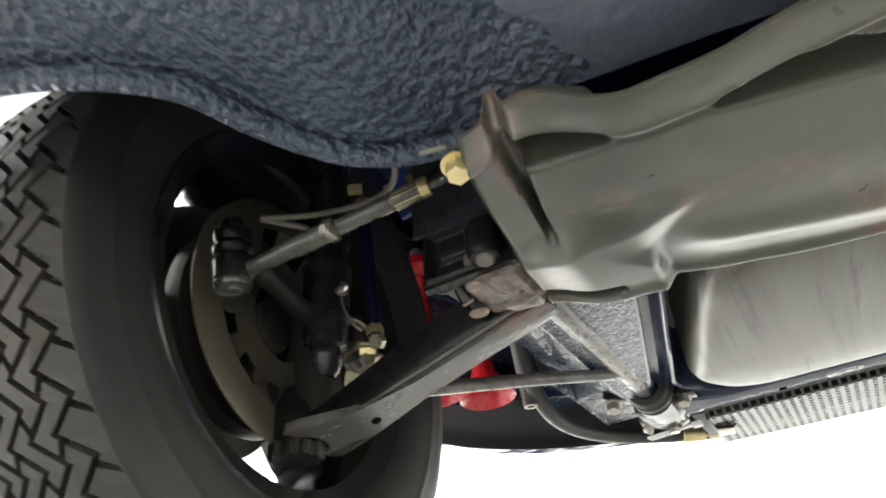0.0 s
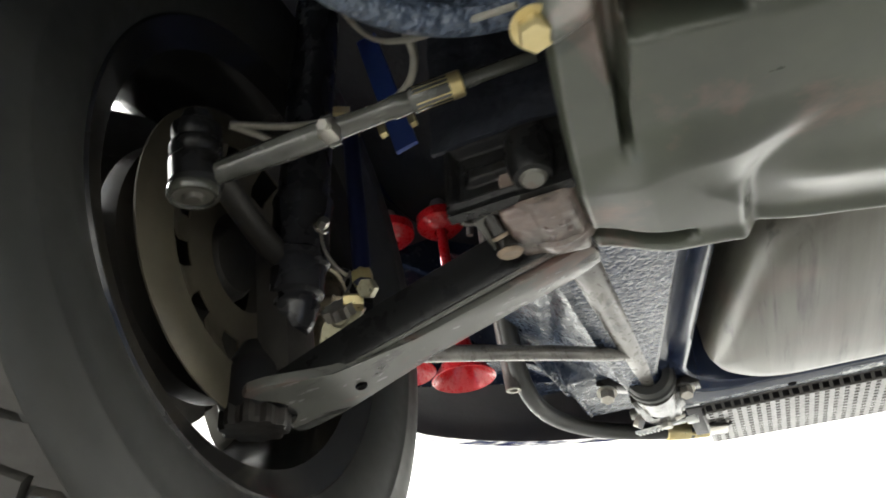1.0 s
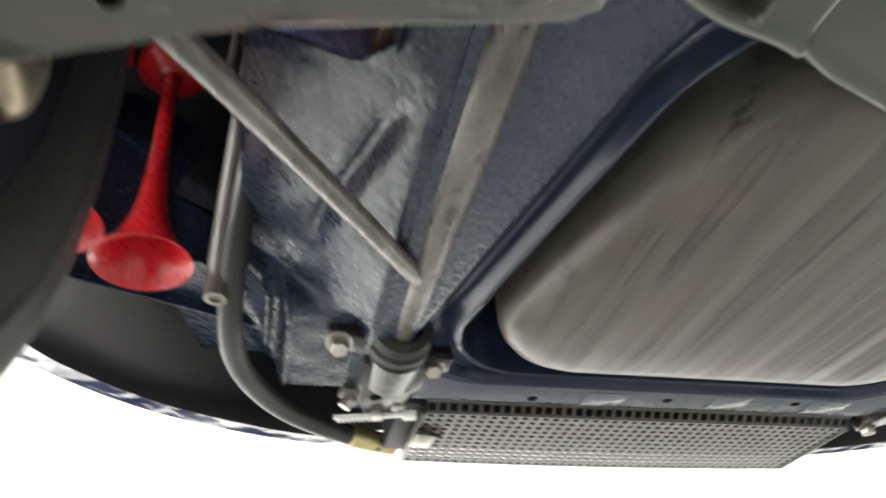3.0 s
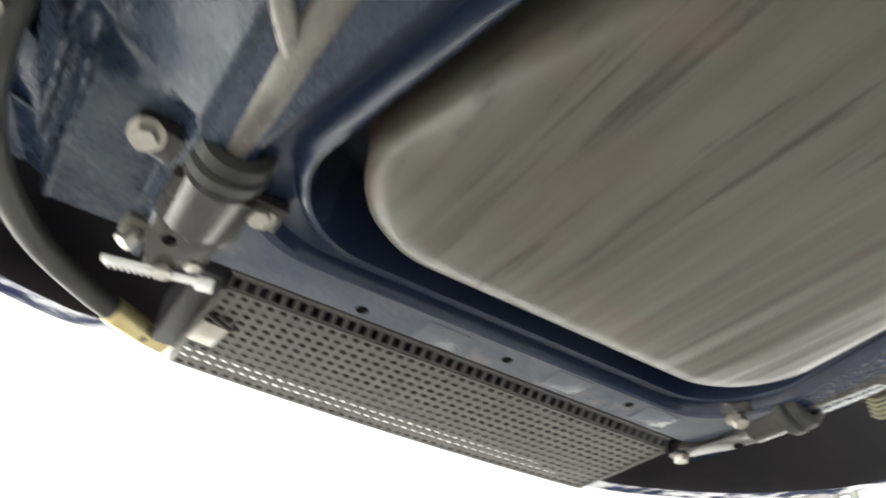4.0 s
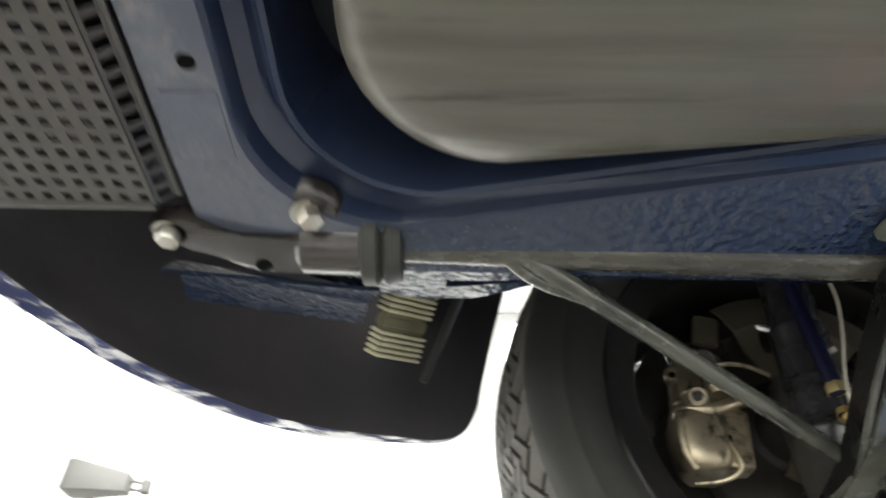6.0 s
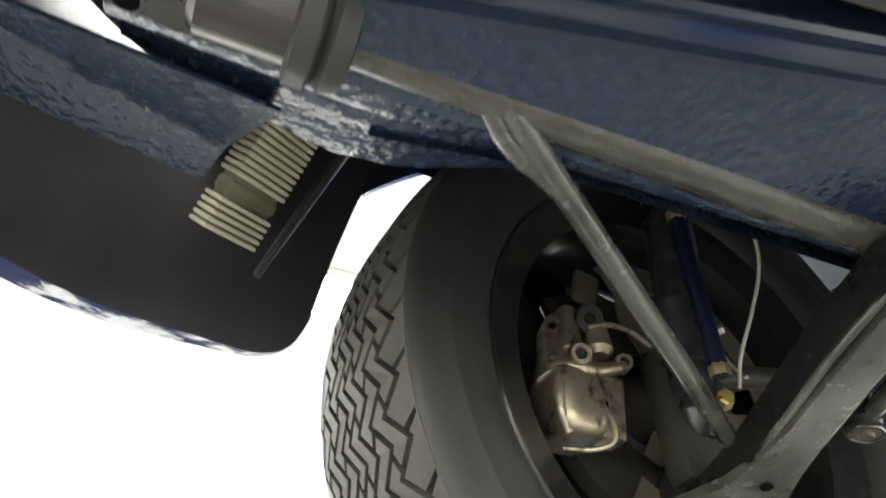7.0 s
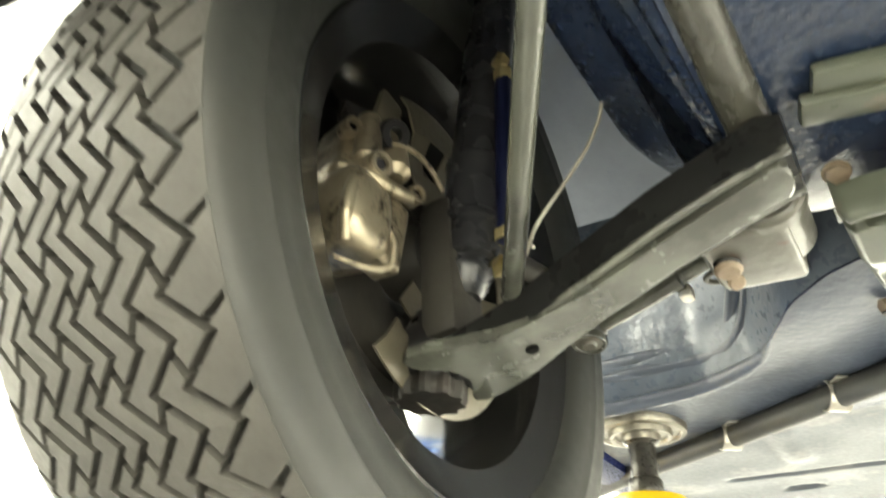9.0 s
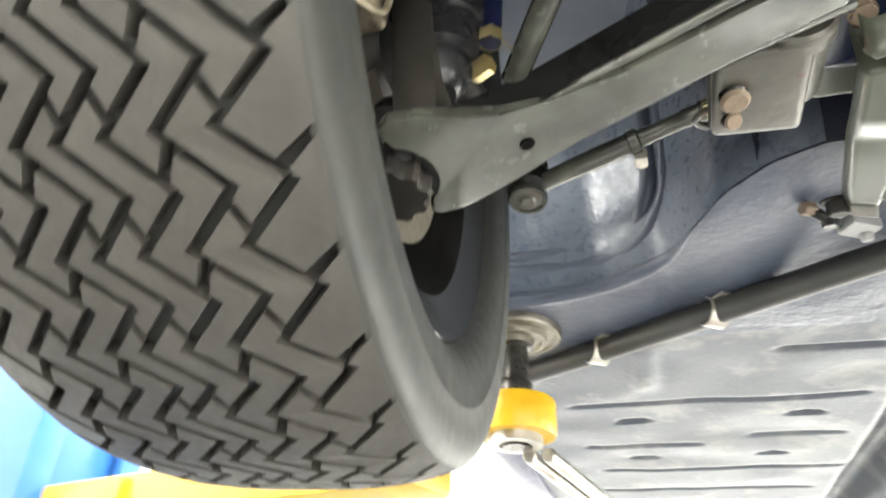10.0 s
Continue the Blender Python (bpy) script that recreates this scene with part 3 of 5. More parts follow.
for sd in (-1, 1):
    def wall(u, v, sd=sd):
        x = lerp(0.30, 0.80, u)
        y = polyline(EDGE, x)
        e = step(0, 0.12, v)
        lean = 0.05 * v
        return (sd * x, y + 0.004 + lean + 0.012 * math.sin(math.pi * min(1, v * 6)) * (1 - e * 0.3), lerp(floor_z(x, y), 2.32, v))
    # the right wall takes the paler copy with light in its colour
    part("footwell_wall", sheet(B(), wall, 40, 30), BLUE_PAN if sd < 0 else WING_RIGHT_LIT, car, "blue painted front wall of the footwell")
    for off in (0.0, 0.020):
        part("wall_bead", tube(B(), [(sd * (0.424 + off), -0.318 - off, 2.08), (sd * (0.427 + off), -0.333 - off, 1.90), (sd * (0.436 + off), -0.351 - off * 0.8, 1.845 + off * 0.6), (sd * (0.468 + off * 0.5), -0.388 - off * 0.5, 1.812 + off), (sd * 0.53, -0.426, 1.815 + off), (sd * 0.66, -0.451, 1.825 + off)], 0.009 if sd < 0 else 0.0105, 10, 6), BLUE_PAN if sd < 0 else PAN_RIGHT, car)
    crease = [(sd * x, y + 0.006, floor_z(x, y) - 0.004) for x, y in EDGE[2 if sd < 0 else 5:]]
    part("seam_bead", tube(B(), crease, 0.010 if sd < 0 else lambda t: lerp(0.001, 0.010, min(1.0, t * 3)), 10, 6), UNDERSEAL if sd < 0 else PAN_RIGHT, car)

    # inner wing: from the outer edge of the front panel upwards
    def wing(u, v, sd=sd):
        y = lerp(-0.085 if sd < 0 else -0.24, 0.385, u)
        x = 0.405 + 0.02 * step(0.25, 0.42, y) + 0.078 * step(0.13, 0.205, y) * (1 - step(0.29, 0.37, y)) * step(0.10, 0.28, v) - 0.05 * (1 - step(-0.2, 0.0, y))
        if sd > 0:
            x += 0.045 * step(0.02, 0.10, v) * (1 - step(0.20, 0.30, y)) * step(-0.16, -0.06, y)
        else:
            x += 0.012 * step(0.03, 0.11, v) * (1 - step(0.07, 0.13, y)) * step(-0.16, -0.06, y)
        z = lerp(1.772 + (0.09 * step(0.10, 0.15, y) if sd < 0 else 0.012), 2.36, v)
        return (sd * (x + 0.02 * v), y, z)
    # right wing likewise in the lightened copy
    wing_ob = part("inner_wing", sheet(B(), wing, 90, 40), WING_BLUE if sd < 0 else WING_RIGHT_LIT, car, "dark blue undersealed inner wing")
    wing_ob.data.materials.append(COLUMN_LIT)
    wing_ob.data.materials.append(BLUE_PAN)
    wing_ob.data.materials.append(WING_LIT)
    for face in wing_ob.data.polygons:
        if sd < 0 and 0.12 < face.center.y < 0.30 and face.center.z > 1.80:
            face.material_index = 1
        # lit patch low on the left wing
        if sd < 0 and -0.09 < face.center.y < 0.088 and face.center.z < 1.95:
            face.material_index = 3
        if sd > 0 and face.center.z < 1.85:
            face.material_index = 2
    # outer edge of the front panel: a stepped channel and a flat wavy flange
    def flange(u, v, sd=sd):
        y = lerp(-0.02, 0.535, u)
        xe = polyline([(-0.02, 0.388), (0.1, 0.403), (0.2, 0.413), (0.29, 0.428), (0.33, 0.447), (0.36, 0.458), (0.40, 0.462), (0.44, 0.453), (0.48, 0.440), (0.535, 0.420)], y)
        xe += (0.0022 * math.sin(y * 95) + 0.0015 * math.sin(y * 211)) * step(0.8, 1.0, v)
        prof = [(0.0, 1.7585), (0.18, 1.762), (0.30, 1.776), (0.36, 1.785), (0.52, 1.787), (0.60, 1.790), (0.97, 1.797), (1.0, 1.801)]
        return (sd * lerp(0.368, xe, polyline([(k / 7, p[0]) for k, p in enumerate(prof)], v)), y, polyline([(k / 7, p[1]) for k, p in enumerate(prof)], v))
    if sd > 0:
        part("wing_flange", sheet(B(), flange, 110, 21, 0.003), BLUE_PAN, car, "blue undersealed seam flange with a wavy edge", angle=50)
    else:
        def side_panel(u, v):
            y = lerp(-0.02, 0.60, v)
            wide = polyline([(-0.02, 0.388), (0.10, 0.404), (0.135, 0.425), (0.17, 0.505), (0.40, 0.512), (0.50, 0.500), (0.60, 0.455)], y)
            w = lerp(0.366, wide, u)
            slope = 1.7585 + 0.85 * max(0.0, w - 0.376) * step(0.0, 0.16, y) + 0.45 * max(0.0, w - 0.372) * (1 - step(0.0, 0.16, y))
            slope += 0.012 * math.exp(-((w - 0.415 - 0.25 * (y - 0.24)) / 0.008) ** 2) * inside(y, 0.16, 0.34, 0.03)
            block = 1.7585 + 0.026 * step(0.372, 0.386, w) + 1.1 * max(0.0, w - 0.448)
            block -= 0.009 * inside(w, 0.452, 0.462, 0.003) + 0.009 * inside(w, 0.474, 0.482, 0.003)
            k = step(0.418 + 0.10 * (w - 0.40), 0.440 + 0.10 * (w - 0.40), y)
            return (-w, y, lerp(slope, block, k) + 0.0015 * noise.noise(V((w * 30, y * 30, 1.1))))
        part("side_panel", sheet(B(), side_panel, 70, 170, 0.003), SIDE_BLUE, car, "blue undersealed side panel with a stepped mounting block", angle=50)
    # wheel house and wing
    HOUSE = [(0.53, 1.905), (0.53, 2.10), (0.47, 2.21), (0.36, 2.285), (0.2, 2.33), (0.0, 2.345), (-0.2, 2.29), (-0.33, 2.18), (-0.40, 2.05)]
    def house(u, v, sd=sd):
        k = u * (len(HOUSE) - 1)
        n = min(int(k), len(HOUSE) - 2)
        y, z = (lerp(HOUSE[n][i], HOUSE[n + 1][i], k - n) for i in (0, 1))
        z += 0.14 * v * (1 - step(1.90, 2.08, z))
        return (sd * lerp(0.42, 0.80 - 0.105 * step(0.38, 0.45, y) * (1 - step(2.06, 2.12, z)), v), y, z)
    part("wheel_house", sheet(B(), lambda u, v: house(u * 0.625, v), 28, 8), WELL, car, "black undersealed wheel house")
    part("wheel_house", sheet(B(), lambda u, v: house(0.625 + u * 0.375, v), 16, 8), HOUSE_LIT, car, "grey-blue rear of the wheel house, lightened to look lit")
    def outer(u, v, sd=sd):
        a = math.radians(lerp(38, 182, u))
        r = lerp(0.425, 0.66, v)
        z = HUB[2] + r * math.sin(a)
        return (sd * (0.805 - 0.10 * step(0.3, 0.7, z - HUB[2])), HUB[1] + r * math.cos(a) * lerp(1, 0.95, v), z)
    part("front_wing", sheet(B(), outer, 48, 8, 0.01, (-sd, 0, 0)), PAINT, car, "glossy dark blue front wing with its wheel arch")
    part("wing_lining", sheet(B(), lambda u, v: V(outer(u, v * 0.95 + 0.012)) + V((-sd * 0.016, 0, 0)), 48, 6), WELL, car, "black undersealed inner side of the wing")
    # sill and side
    part("sill", box(B(), (sd * 0.775, -1.7, 1.83), (0.07, 2.45, 0.12), bev=0.02), PAINT, car, "dark blue painted sill")


def shell(u, v):
    y = lerp(0.84, -3.35, v)
    w = polyline([(-3.35, 0.60), (-3.0, 0.78), (-2.3, 0.82), (0.0, 0.80), (0.4, 0.76), (0.7, 0.60), (0.84, 0.40)], y)
    top = polyline([(-3.35, 2.2), (-2.6, 2.55), (-1.7, 2.86), (-1.0, 2.84), (-0.5, 2.56), (0.2, 2.45), (0.7, 2.28), (0.84, 2.12)], y)
    base = polyline([(-3.35, 1.9), (-3.0, 1.86), (-0.62, 1.86), (-0.5, 2.15), (0.84, 2.10)], y)
    a = math.pi * u
    c, s = math.cos(a), math.sin(a)
    return (w * math.copysign(abs(c) ** 0.6, c), y, lerp(base, top, abs(s) ** 0.6))


part("body_shell", sheet(B(), shell, 40, 50), PAINT, car, "glossy dark blue bodywork")
part("rear_closing_panel", box(B(), (0, -3.0, 1.95), (1.5, 0.05, 0.4), bev=0.02), PAINT, car)

# ---- cross member and its sheet cover ----
cv = B()


def soft_line(table, x):
    """the same as polyline, with its corners rounded"""
    return sum(polyline(table, abs(x + d)) for d in (-0.018, -0.012, -0.006, 0.0, 0.006, 0.012, 0.018)) / 7


def cover_point(u, v):
    s = lerp(-1, 1, u)
    ax = abs(s) * 0.30
    y0 = soft_line([(0.0, -0.246), (0.081, -0.238), (0.118, -0.229), (0.153, -0.232), (0.181, -0.231), (0.205, -0.249), (0.237, -0.273), (0.262, -0.273), (0.30, -0.255)], ax)
    y1 = soft_line([(0.0, 0.082), (0.03, 0.077), (0.10, 0.060), (0.17, 0.037), (0.203, 0.016), (0.25, 0.008), (0.28, -0.003), (0.30, -0.014)], ax)
    y0 += 0.020
    y = lerp(y0, y1, v)
    wide = polyline([(-0.275, 0.270), (-0.231, 0.293), (-0.179, 0.302), (-0.086, 0.314), (0.0, 0.319)], y)
    x = s * wide
    ax = abs(x)
    z = 1.720 - 0.004 * math.sin(math.pi * v)
    # raised flange along the rear, with a step in front of it
    back = y - y0
    z += 0.016 * (1 - step(0.0, 0.020, back)) - 0.004 * math.exp(-((back - 0.018) / 0.005) ** 2) + 0.003 * math.exp(-((back - 0.028) / 0.004) ** 2)
    # pocket beside the slit
    kept = step(0.016, 0.030, back)
    z += 0.050 * kept * inside(ax, 0.193, 0.252, 0.004) * inside(y, -0.253 + max(0.0, 0.248 - ax) * 0.8, -0.200 + (0.256 - ax) * 0.15, 0.005)
    slit = 0.256 + 0.12 * (y + 0.25)
    cut_w = lerp(0.0028, 0.0070, step(-0.13, -0.235, y))
    z += 0.020 * math.exp(-((ax - slit) / cut_w) ** 4) * step(-0.104, -0.125, y) * step(-0.268, -0.255, y)
    # wedge shaped recess in the middle
    lo_y = -0.213 + (0.39 * (0.096 - ax) if ax < 0.096 else 1.03 * (ax - 0.096))
    z += 0.032 * kept * inside(y, lo_y, -0.181 + (0.127 - ax) * 0.22, 0.005) * (1 - step(0.118, 0.126, ax))
    # bulge towards the front, with its sharp inner end
    ridge_y = -0.103 - 0.012 * math.exp(-((ax - 0.245) / 0.03) ** 2)
    end = 0.2045 - 0.035 * step(-0.05, -0.11, y)
    z -= 0.017 * step(ridge_y - 0.016, ridge_y + 0.022, y) * step(end - 0.006 - 0.03 * step(-0.03, -0.10, y), end + 0.010 + 0.06 * step(-0.03, -0.10, y), ax) * (1 - 0.55 * step(0.262, 0.312, ax))
    z += 0.028 * inside(ax, 0.248, 0.325, 0.006) * inside(y, y1 - 0.027, y1 - 0.015, 0.003)
    z -= 0.006 * math.exp(-((y - y1 + 0.060 + 0.05 * ax) / 0.022) ** 2) * (1 - step(0.14, 0.20, ax))
    # rolled front lip and turned-up sides
    z -= 0.005 * math.exp(-((y1 - y - 0.010) / 0.007) ** 2)
    z += 0.016 * (1 - step(0.0, 0.006, y1 - y))
    z += 0.008 * step(0.985, 1.0, abs(s))
    z += 0.0016 * noise.noise(V((x * 14, y * 14, 2.2)))
    return (x, y, z)


sheet(cv, cover_point, 260, 150, 0.004)
cover = part("crossmember_cover", cv, COVER, car, "satin grey-green pressed sheet cover under the cross member", angle=60)
for sd in (-1, 1):
    part("cover_bolt", hexbolt(B(), (sd * 0.299, -0.219, 1.733), (0, -0.25, -1), 0.0098, 0.012, 0.0135), BRASS if sd < 0 else NUT_DARK, cover, "yellow zinc flange bolt" if sd < 0 else "blackened flange bolt")
ledge = box(B(), (0.020, -0.062, 1.812), (0.594, 0.118, 0.026), bev=0.003)
box(ledge, (0.020, -0.064, 1.786), (0.604, 0.134, 0.022), bev=0.004)
cross = part("crossmember", ledge, COVER, car, "grey-green painted cross member with a stepped front edge")
bar = box(B(), (0.256, 0.064, 1.750), (0.108, 0.022, 0.010), Euler((0, 0, 0.2)).to_matrix(), 0.003)
part("crossmember_lip", box(bar, (0.262, 0.046, 1.745), (0.118, 0.022, 0.010), Euler((0, 0, 0.2)).to_matrix(), 0.003), COVER, cross)
part("crossmember_bolt", hexbolt(B(), (0.311, -0.021, 1.750), (0, 0.3, -1), 0.0085, 0.004, 0.0095), RUSTY_NUT, cross, "tan rusty hexagon bolt")
for sd in (-1, 1):
    if sd < 0:
        # shallow pressed box that faces rearwards, with a hanging boss
        def mount_face(u, v):
            x, z = lerp(0.404, 0.312, u), lerp(1.716, 1.784, v)
            dish = inside(x, 0.331, 0.397, 0.004) * inside(z, 1.728, 1.776, 0.004)
            y = -0.097 + 0.007 * dish - 0.006 * dish * inside(x, 0.345, 0.388, 0.004) * inside(z, 1.744, 1.757, 0.003)
            y -= 0.003 * inside(x, 0.326, 0.402, 0.003) * inside(z, 1.723, 1.781, 0.003) * (1 - dish)
            return (-x, y + 0.10 * (z - 1.75) + 0.001 * noise.noise(V((x * 60, z * 60, 0.4))), z)
        cm = part("steering_mount", sheet(B(), mount_face, 92, 68, 0.010, (0, 1, 0)), ARM_DARK, car, "satin black pressed steering mount box", angle=40)
        part("mount_cap", lathe(B(), [(0.0, 0.0), (0.0135, 0.0), (0.0150, 0.003), (0.0165, 0.008), (0.0175, 0.018), (0.0170, 0.036), (0.0, 0.040)], (-0.337, -0.106, 1.722), (0, 0.12, 1), 28), ARM_DARK, cm)
        part("mount_stud", cyl(B(), (-0.337, -0.1055, 1.7245), (-0.337, -0.107, 1.7190), 0.0100, 0.0090, 22, 0.002), CAST, cm, "pale worn end of the hanging boss")
        part("rack_panel", sheet(B(), lambda u, v: (lerp(-0.412, -0.282, u), lerp(-0.100, -0.072, v) + 0.006 * noise.noise(V((u * 5, v * 7, 3.3))), lerp(1.778, 2.02, v)), 24, 40, 0.004, (0, 1, 0)), WELL, cm, "black undersealed panel")
        part("rack_housing", cyl(B(), (-0.29, -0.150, 1.872), (-0.39, -0.150, 1.872), 0.024, 0.020, 20, 0.006), ARM_DARK, cm)
    casting = B()
    ox, oy = (0.020, 0.004) if sd > 0 else (0.0, 0.0)
    q = 1.0 if sd < 0 else 0.80
    lathe(casting, [(r * q, h) for r, h in ((0.0, -0.038), (0.027, -0.038), (0.029, -0.035), (0.0295, 0.012), (0.033, 0.014), (0.033, 0.022), (0.030, 0.024), (0.030, 0.030), (0.0, 0.030))], (sd * (0.337 + ox), -0.055 + oy + (0.023 if sd > 0 else 0.0), 1.737), (0, 1, 0), 32)
    if sd < 0:
        box(casting, (-0.343, -0.052, 1.742), (0.052, 0.072, 0.064), Euler((0, 0.05, 0)).to_matrix(), 0.006, 3)
    else:
        box(casting, (0.377, -0.047, 1.743), (0.062, 0.084, 0.060), Euler((0, -0.06, 0)).to_matrix(), 0.007, 3)
    cast = part("crossmember_casting", casting, CAST_RUST if sd < 0 else CAST, car, "rust-pink cast pivot housing with a clamp flange" if sd < 0 else "smooth grey cast pivot housing with a clamp flange")
    def scale_below(u, v):
        x, y = lerp(0.318, 0.350, u), lerp(-0.086, -0.026, v)
        rim = min(1.0, 5 * min(u, 1 - u, v, 1 - v))
        return (-x, y, 1.7105 + 0.006 * (1 - rim) + 0.25 * max(0.0, 0.324 - x) - rim * 0.006 * abs(noise.noise(V((x * 130, y * 130, 0.7)))))

    def scale_behind(u, v):
        x, z = lerp(0.318, 0.346, u), lerp(1.715, 1.740, v)
        rim = min(1.0, 4 * min(u, 1 - u, v, 1 - v))
        return (-x, -0.0915 - 0.003 * rim - rim * 0.005 * abs(noise.noise(V((x * 130, z * 130, 2.7)))), z)
    if sd < 0:
        for fn in (scale_below, scale_behind):
            part("weld_scale", sheet(B(), fn, 40, 44), SCALE_RUST, cast, "flaking reddish scale", angle=70)
    part("strap_plate", box(B(), (sd * (0.374 + ox), -0.058 + oy, 1.726), (0.036, 0.054, 0.007), Euler((0.1, sd * 0.25, 0)).to_matrix(), 0.003), CAST, cast)
    part("strap_loop", tube(B(), [(sd * (0.374 + ox), -0.086 + oy, 1.724), (sd * (0.391 + ox), -0.088 + oy, 1.724), (sd * (0.400 + ox), -0.080 + oy, 1.724), (sd * (0.392 + ox), -0.072 + oy, 1.725), (sd * (0.374 + ox), -0.070 + oy, 1.726)], 0.0024, 8), CAST, cast)
    part("pinch_bolt", cyl(B(), (sd * (0.380 + ox), -0.082 + oy, 1.728), (sd * (0.376 + ox), -0.069 + oy, 1.709), 0.0068, 0.0064, 18, 0.0015), BRACKET, cast)
    part("bolt_end", cyl(B(), (sd * (0.3761 + ox), -0.0695 + oy, 1.7097), (sd * (0.3755 + ox), -0.068 + oy, 1.7075), 0.0066, 0.0058, 18, 0.001), RUSTY_NUT, cast, "rusty round bolt end")
    part("pinch_nut", cyl(B(), (sd * (0.377 + ox), -0.050 + oy, 1.726), (sd * (0.376 + ox), -0.046 + oy, 1.709), 0.0104, 0.0100, 14, 0.002), BRACKET, cast)
    part("nut_face", cyl(B(), (sd * (0.3761 + ox), -0.0468 + oy, 1.7095), (sd * (0.376 + ox), -0.046 + oy, 1.7050), 0.0104, 0.0094, 14, 0.002), RUSTY_NUT, cast, "worn rusty pinch nut")
    if sd < 0:
        part("tie_rod_boss", cyl(B(), (sd * (0.30 + ox), -0.03 + oy, 1.735), (sd * (0.29 + ox), -0.03 + oy, 1.722), 0.012, 0.010, 12, 0.002), STEEL, cast)

# ---- control arms ----


def control_arm(sd):
    main = RUSTED if sd < 0 else ARM

    def low(x):
        return 1.709 - 0.272 * (min(x, 0.535) - 0.336) - 0.12 * max(0.0, x - 0.535)
    def fwd(x):
        return 0.004 + 0.034 * (1 - step(0.33, 0.56, x)) if sd > 0 else -0.003
    # pressed bottom plate with its crescent for the ball joint
    bx, by, br_ = 0.632, -0.004, 0.040
    front = [(0.317, 0.002), (0.319, 0.017), (0.330, 0.021), (0.345, 0.021), (0.40, 0.020), (0.47, 0.022), (0.515, 0.026), (0.545, 0.034), (0.570, 0.042), (0.595, 0.050), (0.612, 0.052), (0.620, 0.046)]
    cres = [(bx + br_ * math.cos(math.radians(a)), by + br_ * math.sin(math.radians(a))) for a in range(106, 246, 12)]
    back = [(0.612, -0.046), (0.604, -0.051), (0.588, -0.049), (0.565, -0.039), (0.540, -0.028), (0.515, -0.020), (0.47, -0.015), (0.40, -0.014), (0.332, -0.014), (0.320, -0.009)]
    if sd > 0:
        front = [(max(x, 0.333 + 0.4 * (x - 0.317)), y) for x, y in front]
        back = [(max(x, 0.333 + 0.4 * (x - 0.317)), y) for x, y in back]
    outline = front + cres + back
    pl = B()
    lo = [pl.verts.new((sd * x, y + fwd(x), low(x))) for x, y in outline]
    hi = [pl.verts.new((sd * x, y + fwd(x), low(x) + 0.0085)) for x, y in outline]
    bridge(pl, [lo, hi], True, True, True)
    edges = {e for v in lo for e in v.link_edges if e.other_vert(v) in lo}
    bmesh.ops.bevel(pl, geom=list(edges), offset=0.003, segments=2, affect="EDGES", profile=0.6)
    arm = part("control_arm", pl, main, car, "worn grey and reddish pressed steel control arm" if sd < 0 else "grey-green pressed steel control arm", angle=30)
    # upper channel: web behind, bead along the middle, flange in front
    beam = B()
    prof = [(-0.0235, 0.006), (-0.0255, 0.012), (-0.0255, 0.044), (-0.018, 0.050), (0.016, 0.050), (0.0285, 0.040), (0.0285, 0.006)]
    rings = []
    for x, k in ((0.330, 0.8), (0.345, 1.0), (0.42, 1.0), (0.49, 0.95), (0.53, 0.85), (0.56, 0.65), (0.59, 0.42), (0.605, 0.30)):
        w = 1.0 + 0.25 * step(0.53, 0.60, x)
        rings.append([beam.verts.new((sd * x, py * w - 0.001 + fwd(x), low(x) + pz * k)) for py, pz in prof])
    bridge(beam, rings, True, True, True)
    part("arm_web", beam, ARM_DARK, arm, "black upper channel", angle=30)
    for y0, r0 in ((-0.0195, 0.0036), (0.0245, 0.0036)):
        part("pressed_bead", tube(B(), [(sd * x, y0 + fwd(x) - 0.004 * step(0.5, 0.57, x), low(x) + 0.0075) for x in (0.33, 0.40, 0.47, 0.53, 0.565)], r0, 10, 4), main, arm)
    ball = B()
    lathe(ball, [(0.0, -0.014), (0.012, -0.018), (0.024, -0.018), (0.031, -0.012), (0.034, -0.002), (0.034, 0.02), (0.024, 0.035), (0.016, 0.05)], (sd * 0.632, -0.004, 1.664), (0, 0, 1), 26)
    bj = part("ball_joint", ball, BLACK, arm, "black ball joint with a slotted ring nut")
    nut = B()
    rings = []
    for r0, r1, z in ((0.016, 0.016, 1.634), (0.029, 0.0255, 1.634), (0.0305, 0.027, 1.638), (0.0305, 0.027, 1.655)):
        rings.append([nut.verts.new((sd * 0.632 + (r0 if k % 4 < 2 else r1) * math.cos(k * math.tau / 40), -0.004 + (r0 if k % 4 < 2 else r1) * math.sin(k * math.tau / 40), z)) for k in range(40)])
    bridge(nut, rings, True, True, False)
    part("ring_nut", nut, NUT_DARK, arm, "dark slotted ring nut", angle=20)
    part("drain_hole", lathe(B(), [(0.0, 0.0), (0.0045, 0.0), (0.0052, 0.001), (0.0052, 0.004)], (sd * 0.533, 0.006, low(0.533) - 0.0012), (sd * 0.27, 0, 1), 16), HOLE, arm)
    # torsion bar tube
    tx, tr_r = (-0.343, 0.0170) if sd < 0 else (0.3495, 0.0160)
    part("torsion_tube", cyl(B(), (tx, 0.0 if sd < 0 else 0.030, 1.762), (tx, 0.452, 1.772), tr_r, tr_r, 26, 0.002), TUBE if sd < 0 else TUBE_DARK, arm, "grey painted torsion bar tube with chipped paint")
    weld = tube(B(), [(tx + (tr_r + 0.001) * math.cos(a), 0.030, 1.762 + (tr_r + 0.001) * math.sin(a)) for a in [k * math.tau / 16 for k in range(17)]], 0.0035, 8, 2)
    part("weld", weld, main, arm)
    br = B()
